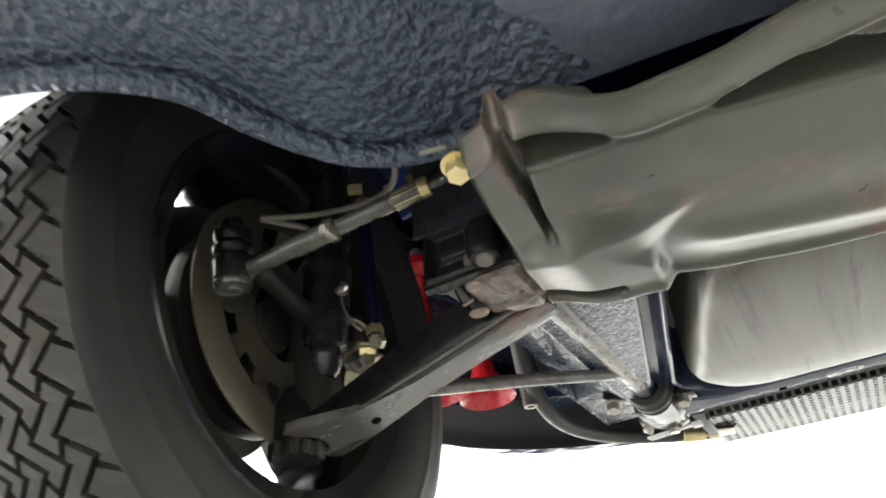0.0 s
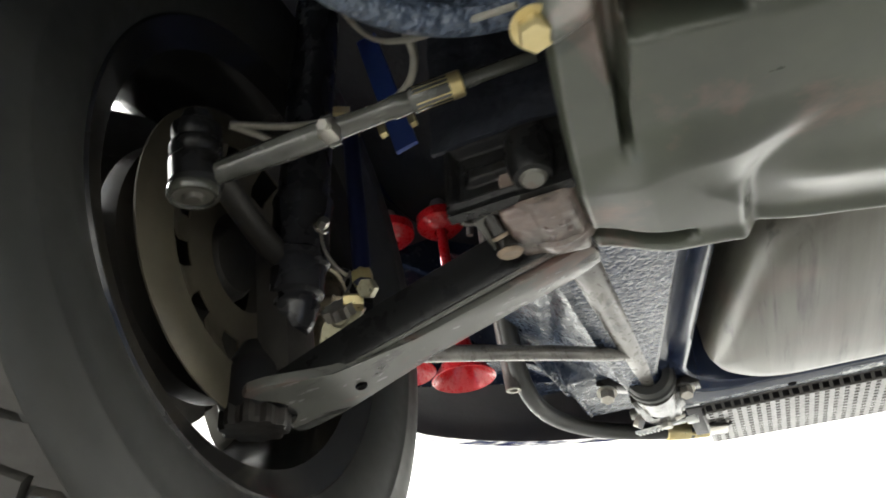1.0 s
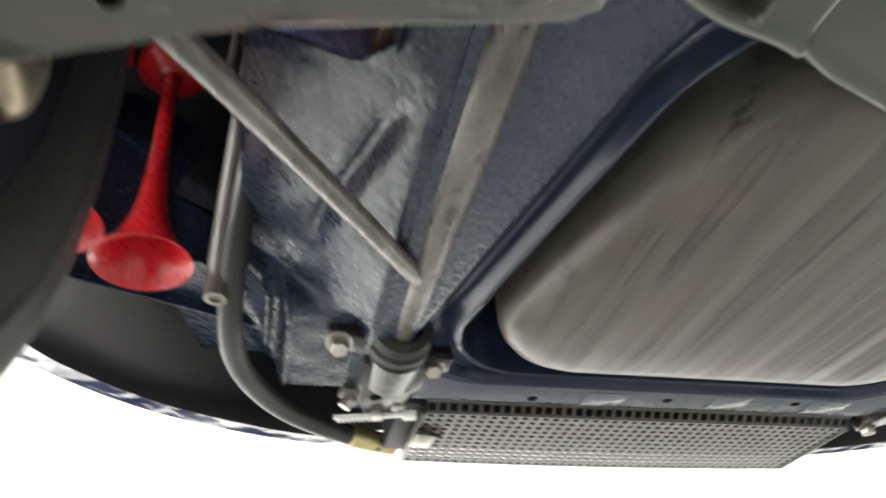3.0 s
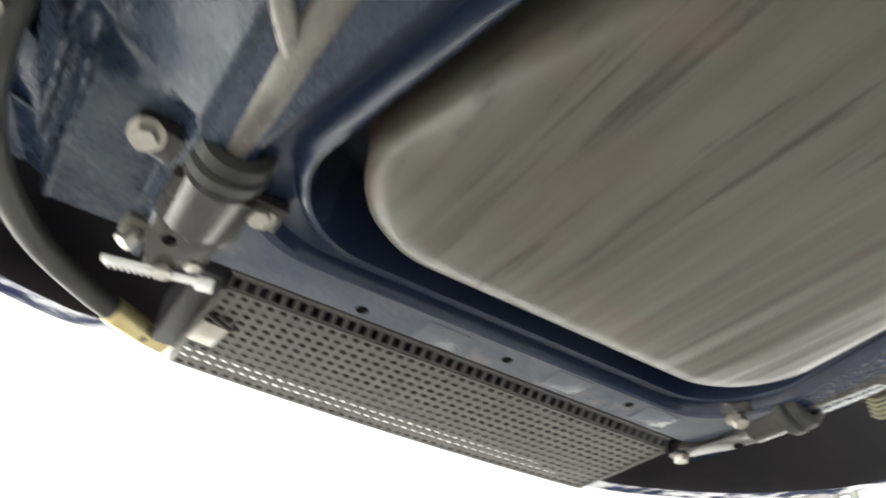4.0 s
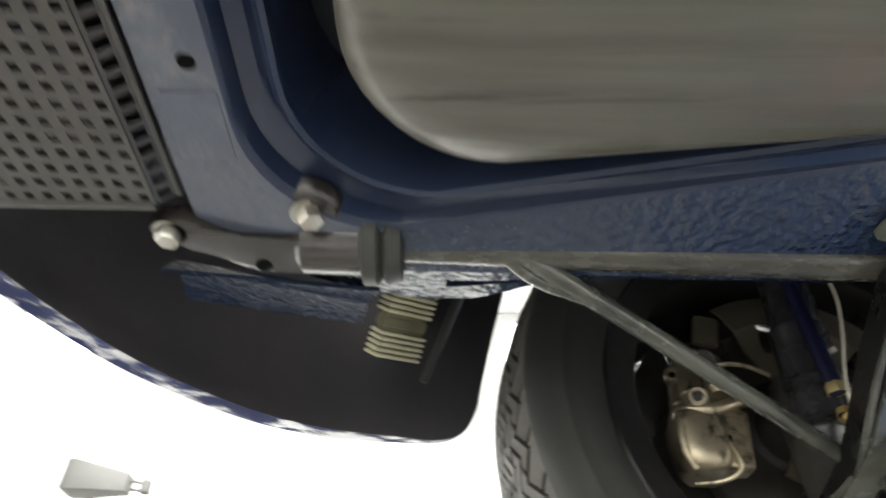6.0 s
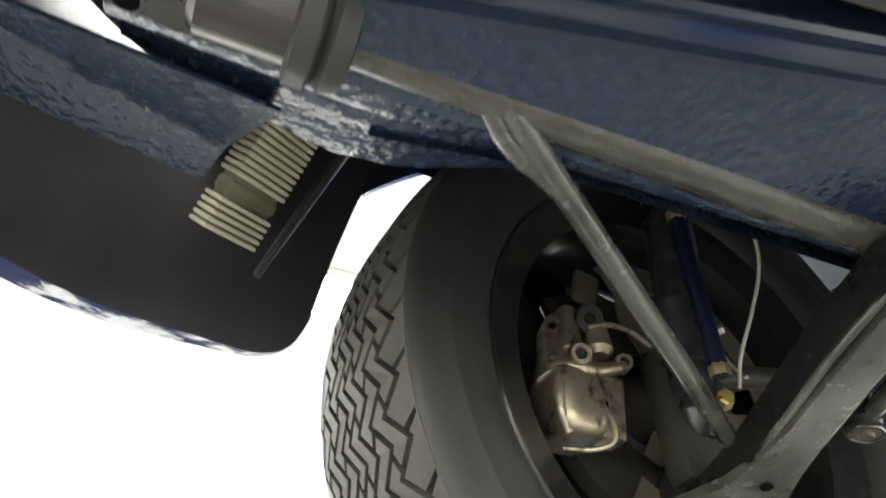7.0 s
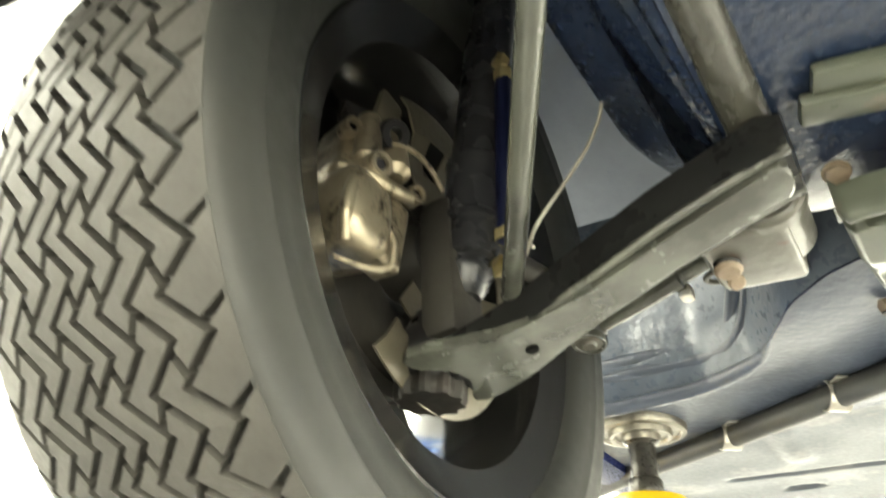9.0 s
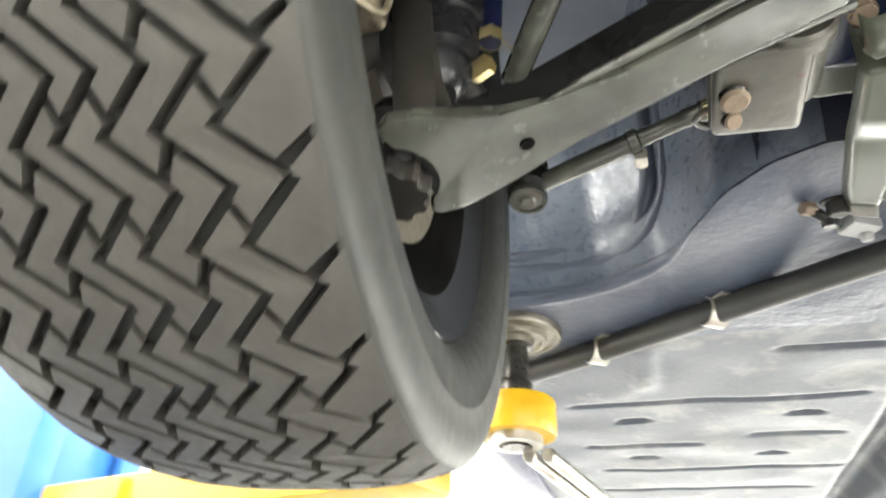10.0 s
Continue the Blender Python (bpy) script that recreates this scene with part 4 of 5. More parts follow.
    tube(br, [(sd * 0.343, 0.335, 1.764), (sd * 0.365, 0.300, 1.754), (sd * 0.42, 0.215, 1.737), (sd * 0.50, 0.088, 1.708), (sd * 0.538, 0.028, 1.692)], 0.0085, 14, 6)
    # the flattened end spreads along the tube
    for y_end in ((0.340, 0.316) if sd > 0 else ()):
        tube(br, [(sd * 0.350, y_end, 1.760), (sd * 0.369, lerp(y_end, 0.295, 0.6), 1.7525), (sd * 0.386, 0.268, 1.7465)], lambda t: lerp(0.006, 0.007, t), 10, 4)
    part("brace", br, main if sd > 0 else TUBE, arm, "thin welded brace rod")
    part("bush", lathe(B(), [(0.020, -0.012), (0.030, -0.010), (0.033, 0.0), (0.028, 0.004), (0.034, 0.008), (0.034, 0.018), (0.028, 0.020)], (-0.342 if sd < 0 else 0.346, 0.442 if sd < 0 else 0.428, 1.772 if sd < 0 else 1.768), (0, 1, 0), 24), RUBBER, arm, "black rubber bush")
    # front bearing bracket
    bk = B()
    half = [(0.034, 0.470), (0.035, 0.520), (0.030, 0.534), (0.020, 0.550), (0.015, 0.566), (0.016, 0.584), (0.015, 0.598), (0.006, 0.606), (-0.008, 0.606), (-0.018, 0.598), (-0.022, 0.58), (-0.024, 0.556), (-0.030, 0.538), (-0.034, 0.520), (-0.034, 0.470)]
    if sd < 0:
        prism(bk, [(sd * 0.342 + a, b) for a, b in half], 1.748, 1.772, 0.005)
        cyl(bk, (sd * 0.342, 0.462, 1.768), (sd * 0.342, 0.528, 1.768), 0.032, 0.030, 24, 0.003)
        box(bk, (sd * 0.300, 0.486, 1.764), (0.036, 0.034, 0.012), bev=0.003)
        box(bk, (sd * 0.392, 0.470, 1.778), (0.044, 0.034, 0.014), Euler((0, sd * -0.25, 0)).to_matrix(), 0.003)
    else:
        # bent strap, round bolt flange and a short barrel
        strap = [(0.3255, 0.470), (0.3255, 0.535), (0.3215, 0.548), (0.311, 0.562), (0.305, 0.574), (0.308, 0.592), (0.316, 0.600), (0.326, 0.599), (0.332, 0.590), (0.3345, 0.574), (0.340, 0.560), (0.354, 0.548), (0.3605, 0.536), (0.3645, 0.500), (0.3655, 0.470)]
        prism(bk, strap[::-1], 1.750, 1.768, 0.004)
        cyl(bk, (0.345, 0.440, 1.766), (0.345, 0.496, 1.766), 0.0255, 0.0245, 26, 0.004)
        cyl(bk, (0.304, 0.483, 1.757), (0.304, 0.483, 1.772), 0.023, 0.025, 22, 0.003)
        box(bk, (0.318, 0.483, 1.764), (0.024, 0.040, 0.012), bev=0.003)
    bracket = part("bearing_bracket", bk, BRACKET, arm, "dark forged front bearing bracket")
    part("bracket_hole", lathe(B(), [(0.0, 0.0), (0.0055, 0.0), (0.0065, 0.001), (0.0065, 0.004)], (-0.353 if sd < 0 else 0.3555, 0.548 if sd < 0 else 0.523, 1.7466 if sd < 0 else 1.7486), (0, 0, 1), 16), HOLE, bracket)
    if sd < 0:
        part("mount_bolt", hexbolt(B(), (-0.403, 0.462, 1.768), (0, -0.4, -1), 0.0105, 0.012, 0.014), STEEL, bracket, "bright zinc hexagon bolt")
    part("mount_bolt", hexbolt(B(), (sd * 0.302, 0.483, 1.758), (0, -0.4, -1), 0.0095, 0.011, 0.013), STEEL, bracket, "bright zinc hexagon bolt")
    part("mount_bolt", hexbolt(B(), (-0.345 if sd < 0 else 0.3205, 0.590 if sd < 0 else 0.585, 1.752), (0, 0, -1), 0.009, 0.009, 0.012), STEEL, bracket, "bright zinc hexagon bolt")
    if sd < 0:
        part("clamp_plate", box(B(), (-0.352, 0.566, 1.762), (0.078, 0.026, 0.008), Euler((0, 0, 0.10)).to_matrix(), 0.002), CAST, bracket, "worn grey clamp plate")
        part("clamp_nut", hexbolt(B(), (-0.377, 0.568, 1.758), (-0.5, 0.1, -0.8), 0.0085, 0.016), STEEL, bracket, "bright zinc hexagon nut")
        part("clamp_nut", hexbolt(B(), (-0.326, 0.573, 1.758), (0.3, 0.1, -0.9), 0.0085, 0.012), STEEL, bracket, "bright zinc hexagon nut")
    return arm


for sd in (-1, 1):
    control_arm(sd)

# grey panel low on the inner wing, blue bar beside it
part("wing_gusset", box(B(), (-0.407, 0.085, 1.93), (0.012, 0.11, 0.25), Euler((0, 0, 0.1)).to_matrix(), 0.003), COVER, car, "grey-green sheet gusset on the inner wing")
part("blue_bar", box(B(), (-0.515, 0.040, 2.023), (0.026, 0.006, 0.20), Euler((0, -0.228, 0)).to_matrix(), 0.0015), BAR_BLUE, car, "flat bright blue bar with a square end")
for dx in (-0.018, 0.018):
    part("bar_clip", box(B(), (-0.503 + dx, 0.037, 1.968), (0.009, 0.008, 0.034), Euler((0, -0.228, 0)).to_matrix(), 0.0015), BRASS, car, "yellow zinc clip on the blue bar")

# ---- grille and oil cooler behind the bumper ----
gr = B()
PITCH = 0.0131
NX, NY = 44, 12
for i in range(NX):
    for j in range(-1, NY):
        x0 = -0.288 + i * PITCH
        h = PITCH * (0.26 if j >= 0 else 0.17)
        if j >= 0:
            y0 = 0.584 + j * PITCH
            zc = 1.748
            def pt(a, b, c):
                return (x0 + a, y0 + b, zc + c)
        else:
            def pt(a, b, c):
                return (x0 + a, 0.5835 - b * 0.8, 1.7485 + b * 0.75 + c)
        P = PITCH
        outer_sq = ((0, 0), (P, 0), (P, P), (0, P))
        inner_sq = ((h, h), (P - h, h), (P - h, P - h), (h, P - h))
        o0 = [gr.verts.new(pt(a, b, 0)) for a, b in outer_sq]
        i0 = [gr.verts.new(pt(a, b, 0)) for a, b in inner_sq]
        i1 = [gr.verts.new(pt(a, b, 0.0016)) for a, b in inner_sq]
        bridge(gr, [o0, i0, i1], True)
bmesh.ops.remove_doubles(gr, verts=gr.verts, dist=2e-5)
for v in gr.verts:
    v.co.y += 0.009 * (1 - (v.co.x / 0.29) ** 2) * max(0.0, v.co.y - 0.58) / 0.16
grille = part("oil_cooler_guard", gr, MESH, car, "dark grey perforated metal guard under the oil cooler", angle=20)
fr = B()
front_edge = [(-0.29 + 0.058 * k, 0.742 + 0.009 * (1 - (1 - k / 5) ** 2), 1.752) for k in range(11)]
tube(fr, front_edge, 0.0042, 8, 3)
box(fr, (-0.290, 0.662, 1.752), (0.005, 0.155, 0.012), bev=0.002)
box(fr, (0.290, 0.662, 1.752), (0.005, 0.155, 0.012), bev=0.002)
box(fr, (0, 0.572, 1.761), (0.58, 0.005, 0.006), bev=0.002)
part("guard_frame", fr, MESH, grille)
tab = part("guard_tab", box(B(), (-0.277, 0.662, 1.7450), (0.026, 0.040, 0.003), Euler((0, 0, 0.1)).to_matrix(), 0.001), STEEL, grille, "pale grey metal tab")
part("tab_hook", tube(B(), [(-0.288, 0.630, 1.746), (-0.274, 0.635, 1.744), (-0.262, 0.641, 1.744), (-0.258, 0.636, 1.746)], 0.0022, 8), NUT_DARK, tab)
cooler = part("oil_cooler", box(B(), (0, 0.630, 1.83), (0.575, 0.125, 0.05)), BLACK_IN, car, "black finned oil cooler")
# added black boxes that keep bright background out of the guard's holes
part("front_blocker", box(B(), (0, 0.603, 1.778), (0.575, 0.006, 0.054)), BLACK_IN, cooler)
part("lower_blocker", box(B(), (0, 0.712, 1.790), (0.575, 0.046, 0.05)), BLACK_IN, cooler)
part("end_blocker", box(B(), (-0.300, 0.665, 1.790), (0.030, 0.150, 0.056), bev=0.004), BLACK_IN, cooler)

for x, y in ((-0.167, 0.552), (0.002, 0.541), (0.177, 0.535)):
    part("panel_hole", lathe(B(), [(0.0, 0.0), (0.0052, 0.0), (0.0062, 0.0012), (0.0062, 0.003)], (x, y, ZP - 0.0014), (0, 0, 1), 16), HOLE, front_panel)
for x, y, w in ((-0.08, 0.545, 0.05), (0.085, 0.540, 0.05), (0.225, 0.540, 0.055)):
    part("panel_dent", box(B(), (x, y, ZP + 0.0005), (w, 0.036, 0.005), bev=0.002), STRIP, front_panel)

# ---- wheels ----


N_PITCH = 42
R_BASE = R_TYRE - 0.009
P_LEN = math.tau * R_TYRE / N_PITCH
BOUNDS = (-0.100, -0.075, -0.052, -0.030, -0.009, 0.009, 0.030, 0.052, 0.075, 0.100)
N_ROWS = len(BOUNDS) - 1


def crown(u):
    return -0.0125 * (abs(u) / 0.1) ** 3.2


def zig_at(k, f):
    """all grooves run in one zigzag but for the outer edges"""
    if k in (0, N_ROWS):
        return 0.0
    return 0.0122 * (4 * abs(f % 1.0 - 0.5) - 1)


def tread_block_mesh(row):
    """one block between two zigzag grooves, cut off along the other flank's direction"""
    bm = B()
    arc = math.tau / N_PITCH
    gap_u, gap_v = 0.0034, 0.040
    mid = (BOUNDS[row] + BOUNDS[row + 1]) / 2
    half = (BOUNDS[row + 1] - BOUNDS[row]) / 2
    lean = 1 if row >= 4 else -1
    f0 = 0.25 if lean > 0 else 0.75
    f0 += (0.0, 0.5, 0.0, 0.5, 0.0, 0.5, 0.0, 0.5, 0.0)[row]
    if row % 2:
        lean = -lean
    sh = lean * half / (2 * P_LEN)
    ends = [(f0 - sh * q + gap_v, f0 - sh * q + 1 - gap_v) for q in (1, -1)]
    breaks = [n * 0.5 for n in range(-1, 6) if max(ends[0][0], ends[1][0]) < n * 0.5 < min(ends[0][1], ends[1][1])]
    ws = (BOUNDS[row] + (gap_u if row else 0), BOUNDS[row + 1] - (gap_u if row < N_ROWS - 1 else 0))
    rungs = [(ends[0][0], ends[1][0])] + [(b_, b_) for b_ in breaks] + [(ends[0][1], ends[1][1])]
    cf = f0 + 0.5

    def corner_at(w, f, k, top):
        q = 0.975 if top else 1.0
        uu = mid + (w + zig_at(k, f) - mid) * q
        a_ = arc * (cf + (f - cf) * q)
        rr = (R_TYRE if top else R_BASE - 0.004) + crown(uu)
        return bm.verts.new((uu, rr * math.cos(a_), rr * math.sin(a_)))
    lefts, rights = [], []
    for k_r, (fl, fr) in enumerate(rungs):
        lefts.append([corner_at(ws[0], fl, row, top) for top in (0, 1)])
        rights.append([corner_at(ws[1], fr, row + 1, top) for top in (0, 1)])
    for k_r in range(len(rungs) - 1):
        l0, l1, r0, r1 = lefts[k_r], lefts[k_r + 1], rights[k_r], rights[k_r + 1]
        bm.faces.new((l0[1], l1[1], r1[1], r0[1]))
        bm.faces.new((l0[0], l1[0], l1[1], l0[1]))
        bm.faces.new((r0[0], r0[1], r1[1], r1[0]))
    for e in (0, -1):
        bm.faces.new((lefts[e][0], lefts[e][1], rights[e][1], rights[e][0]))
    me = finish(bm, "tread_block", TREAD, 25)
    me.polygons.foreach_set("use_smooth", [False] * len(me.polygons))
    return me


BLOCKS = [tread_block_mesh(r) for r in range(N_ROWS)]


def wheel(sd):
    c = V((sd * HUB[0], -0.030 if sd < 0 else -0.010, HUB[2] + (0.010 if sd < 0 else 0.0)))
    ax = (sd, 0, 0)
    r_rim = R_RIM if sd < 0 else R_RIM + 0.009
    turned = Matrix.Translation(c) @ Matrix.Rotation(radians(4.0 if sd > 0 else 3.0), 4, "Z") @ Matrix.Translation(-c)
    # heights run outwards from the wheel's middle
    side = [(r_rim, 0.082), (r_rim + 0.008, 0.0895), (max(0.236, r_rim + 0.013), 0.0965), (0.252, 0.1020), (0.268, 0.1052), (0.280, 0.1062), (0.2815, 0.1070), (0.2832, 0.1064), (0.297, 0.1068), (0.308, 0.1062), (0.3150, 0.1044), (0.3195, 0.1018), (0.3215, 0.0990), (0.3218, 0.0970), (0.3110, 0.0940)]
    prof = [(r, -h) for r, h in side] + [(R_BASE - 0.003, -0.06), (R_BASE, 0.0), (R_BASE - 0.003, 0.06)] + list(reversed(side))
    tyre = part("tyre", lathe(B(), prof, c, ax, 128), RUBBER, car, "black tyre with angular block tread", angle=50)
    tyre.matrix_basis = turned
    # the two rows on the outer side stay one piece, the others are single blocks
    outboard = (N_ROWS - 2, N_ROWS - 1) if sd > 0 else (0, 1)
    rest = B()
    for row in outboard:
        for k in range(N_PITCH):
            piece = BLOCKS[row].copy()
            piece.transform(Matrix.Translation(c) @ Matrix.Rotation(k * math.tau / N_PITCH, 4, "X"))
            rest.from_mesh(piece)
            bpy.data.meshes.remove(piece)
    rest_ob = part("outer_tread", rest, TREAD, tyre)
    rest_ob["kind"] = "stuff"
    for row, me in enumerate(BLOCKS):
        for k in range(0 if row in outboard else N_PITCH):
            ob = new("tread_block", me)
            ob.parent = tyre
            ob.matrix_basis = Matrix.Translation(c) @ Matrix.Rotation(k * math.tau / N_PITCH, 4, "X")
    rim = part("rim", lathe(B(), [(r_rim + 0.004, -0.090), (r_rim + 0.009, -0.086), (r_rim, -0.080), (0.203, -0.074), (0.199, -0.060), (0.193, -0.02), (0.189, 0.02), (0.193, 0.05), (0.203, 0.074), (r_rim, 0.080), (r_rim + 0.009, 0.088),
                                     (r_rim + 0.004, 0.092), (0.197, 0.078), (0.185, 0.05), (0.181, 0.02), (0.185, -0.02), (0.191, -0.055), (0.197, -0.075), (r_rim - 0.002, -0.086)], c, ax, 96, close=True), RIM_BLACK, car,
               "black wheel rim with a polished edge")
    rim.matrix_basis = turned
    sp = B()
    phi = radians(-94 if sd < 0 else -186)
    lathe(sp, [(0.03, 0.030), (0.09, 0.040), (0.142, 0.046), (0.142, 0.054), (0.09, 0.050), (0.03, 0.040)], c, ax, 60, close=True)
    for k in range(5):
        a = k * math.tau / 5 + phi
        rings = []
        for r, h in ((0.139, 0.046), (0.165, 0.048), (0.192, 0.046)):
            ring_ = []
            for da, q in ((-0.44, 0.0), (-0.36, 0.006), (0.36, 0.006), (0.44, 0.0), (0.38, -0.006), (-0.38, -0.006)):
                ring_.append(sp.verts.new(c + V((sd * (h + q), r * math.cos(a + da), r * math.sin(a + da)))))
            rings.append(ring_)
        bridge(sp, rings, True, True, True)
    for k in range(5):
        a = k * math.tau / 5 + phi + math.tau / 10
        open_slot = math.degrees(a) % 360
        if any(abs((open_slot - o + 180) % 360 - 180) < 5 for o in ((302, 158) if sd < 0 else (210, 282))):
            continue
        # added black sheet: shade in the slots that should not show the wall
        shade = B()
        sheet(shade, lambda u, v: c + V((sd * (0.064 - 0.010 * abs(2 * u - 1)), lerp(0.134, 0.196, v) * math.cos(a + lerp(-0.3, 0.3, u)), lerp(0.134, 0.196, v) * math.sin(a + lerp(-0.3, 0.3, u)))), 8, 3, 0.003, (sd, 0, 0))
        part("slot_shade", shade, RIM_BLACK, rim, "black sheet standing in for shade between the spokes")
    part("wheel_dish", sp, RIM_GREY, rim, "grey alloy wheel dish with slots")
    hub = lathe(B(), [(0.0, -0.05), (0.030, -0.05), (0.036, -0.04), (0.040, -0.01), (0.062, 0.0), (0.064, 0.035), (0.0, 0.04)], c, ax, 28)
    part("hub", hub, DUSTY, rim)
    part("brake_disc", lathe(B(), [(0.06, -0.022), (0.126, -0.022), (0.128, -0.012), (0.128, -0.002), (0.06, -0.002)], c, ax, 64, close=True), DUSTY, rim, "dark brake disc")
    # backing plate: an arc with ventilation holes, open towards the front where the caliper sits
    bp = B()
    pc = c + (V((0, 0.010, 0.004)) if sd < 0 else V((0, 0, 0)))
    a0, a1, n = math.radians(58), math.radians(302), 54
    def plate(r0, r1, h, s0=a0, s1=a1, m=n):
        sheet(bp, lambda u, v: pc + V((sd * h(lerp(r0, r1, v)), lerp(r0, r1, v) * math.cos(lerp(s0, s1, u)), lerp(r0, r1, v) * math.sin(lerp(s0, s1, u)))), m, 3, 0.002, (sd, 0, 0))
    dish = lambda r: -0.050 - 0.012 * step(0.095, 0.115, r) + 0.005 * step(0.145, 0.154, r)
    plate(0.116, 0.154, dish)
    plate(0.050, 0.082, dish)
    for k in range(8):
        s0 = lerp(a0, a1, k / 8)
        plate(0.082, 0.116, dish, s0, s0 + (a1 - a0) / 8 * 0.5, 5)
    part("backing_plate", bp, PLATE, rim, "brown-grey brake backing plate with oval holes", angle=50)
    # upright, strut
    st = B()
    foot, head = V((sd * 0.600, 0.0, 1.69)), V((sd * 0.568, -0.012, 2.32))
    d = (head - foot).normalized()
    lathe(st, [(0.0, 0.030), (0.013, 0.030), (0.016, 0.034), (0.019, 0.040), (0.0205, 0.048), (0.0225, 0.052), (0.0225, 0.057), (0.0205, 0.060), (0.0205, 0.064), (0.0255, 0.067), (0.0265, 0.098),
               (0.0300, 0.100), (0.0300, 0.106), (0.0275, 0.109), (0.0290, 0.164), (0.0305, 0.167), (0.0300, 0.171), (0.0260, 0.173), (0.0255, 0.62)], foot, d, 36)
    strut = part("suspension_strut", st, STRUT, car, "glossy black suspension strut with stepped collars")
    part("strut_clamp", box(B(), (sd * 0.571, -0.004, 1.795), (0.014, 0.020, 0.022), None, 0.004), STRUT, strut)
    part("clamp_bolt", hexbolt(B(), (sd * 0.566, -0.010, 1.818), (sd * -1, -0.8, 0.2), 0.0055, 0.010, 0.008), STEEL, strut)
    part("sensor_wire", tube(B(), [(sd * 0.566, -0.010, 1.812), (sd * 0.560, -0.012, 1.79), (sd * 0.548, -0.012, 1.768), (sd * 0.538, -0.010, 1.757)], 0.0018, 8), LINE, strut)
    kn = B()
    box(kn, (sd * 0.612, 0.004, 1.745), (0.035, 0.05, 0.14), Euler((0, sd * 0.1, 0)).to_matrix(), 0.010)
    tube(kn, [(sd * 0.605, -0.01, 1.79), (sd * 0.60, -0.07, 1.80), (sd * 0.585, -0.13, 1.80), (sd * 0.570, -0.172, 1.79)], lambda t: lerp(0.013, 0.010, t), 12, 6)
    part("steering_knuckle", kn, DUSTY, strut)
    # tie rod
    inn, out = V((sd * 0.335, -0.130, 1.807)), V((sd * 0.565, -0.178, 1.758))
    d = (inn - out).normalized()
    tr = B()
    lathe(tr, [(0.0080, 0.015), (0.0090, 0.022), (0.0102, 0.07), (0.0102, 0.100), (0.0122, 0.101), (0.0122, 0.109), (0.0085, 0.111), (0.0080, 0.125), (0.0080, 0.150), (0.0092, 0.152), (0.0085, 0.165), (0.0100, 0.167), (0.0100, 0.195), (0.0055, 0.197), (0.0055, 0.26)], out, d, 20)
    rod = part("tie_rod", tr, ARM, car, "grey-green painted tie rod with clamps")
    part("tie_rod_ball_joint", lathe(B(), [(0.0, -0.020), (0.012, -0.020), (0.016, -0.017), (0.0175, -0.012), (0.0195, -0.010), (0.020, 0.008), (0.0165, 0.012), (0.0195, 0.016), (0.0195, 0.022), (0.016, 0.026), (0.0185, 0.031), (0.0185, 0.038), (0.014, 0.042), (0.010, 0.052)], out + V((0, 0, 0.008)), (0, -0.15, 1), 24), ARM_DARK, rod, "black ball joint with a ribbed boot")
    part("joint_cap", lathe(B(), [(0.0, -0.004), (0.006, -0.004), (0.008, -0.001), (0.015, 0.0), (0.016, 0.003)], out + V((0, 0, -0.013)), (0, -0.15, 1), 20), CAST, rod)
    part("joint_rim", lathe(B(), [(0.0135, 0.0), (0.0150, -0.003), (0.0175, -0.003), (0.0190, 0.0), (0.0185, 0.004), (0.0135, 0.004)], out + V((0, 0, -0.012)), (0, -0.15, 1), 28, close=True), ARM, rod)
    part("clamp", hexbolt(box(B(), out + d * 0.11 + V((0, -0.012, -0.012)), (0.012, 0.014, 0.012), bev=0.002), out + d * 0.11 + V((0, -0.016, -0.012)), (0, -1, -0.3), 0.005, 0.006), STEEL, rod)
    part("end_sleeve", cyl(B(), out + d * 0.168, out + d * 0.205, 0.0100, None, 16, 0.001), BRASS, rod, "yellow zinc adjusting sleeve")
    # drop link
    lk = B()
    lo, hi = (V((-0.528, 0.002, 1.752)), V((-0.540, 0.002, 1.945))) if sd < 0 else (V((0.562, -0.005, 1.768)), V((0.554, 0.013, 1.955)))
    cyl(lk, lo, hi, 0.0085, 0.0085, 14, 0.001)
    link = part("drop_link", lk, BLUE_LINK, car, "blue anodised drop link rod with yellow zinc ends")
    for p, q in ((lo, -1), (hi, 1)):
        e = hexbolt(B(), p, (lo - hi) * -q * -1, 0.010, 0.012)
        hexbolt(e, p + V((0, 0, 0.02 * q)), (sd, -0.6, 0), 0.008, 0.018)
        part("rod_end", e, BRASS, link, "yellow zinc rod end")
    # caliper: cast body, two upper ridges, a round piston housing below
    def cp(x, y, z):
        return V((sd * x, y, z))
    cl = B()
    rings = []
    for z, y0, y1, x0 in ((1.712, 0.090, 0.128, 0.640), (1.722, 0.072, 0.140, 0.628), (1.770, 0.062, 0.142, 0.622), (1.784, 0.060, 0.140, 0.613), (1.800, 0.062, 0.134, 0.618), (1.838, 0.068, 0.130, 0.622), (1.852, 0.078, 0.122, 0.632)):
        rings.append([cl.verts.new(cp(x, y, z)) for x, y in ((0.672, y0 + 0.006), (x0 + 0.012, y0), (x0 + 0.002, y0 + 0.012), (x0, (y0 + y1) / 2), (x0 + 0.004, y1 - 0.012), (x0 + 0.016, y1), (0.672, y1 - 0.006))])
    bridge(cl, rings, True, True, True)
    bmesh.ops.bevel(cl, geom=list(cl.edges), offset=0.004, segments=2, affect="EDGES", profile=0.6)
    cal = part("brake_caliper", cl, ALLOY, car, "cast metal brake caliper with a round piston housing", angle=60)
    bulge = B()
    bmesh.ops.create_uvsphere(bulge, u_segments=28, v_segments=18, radius=1.0)
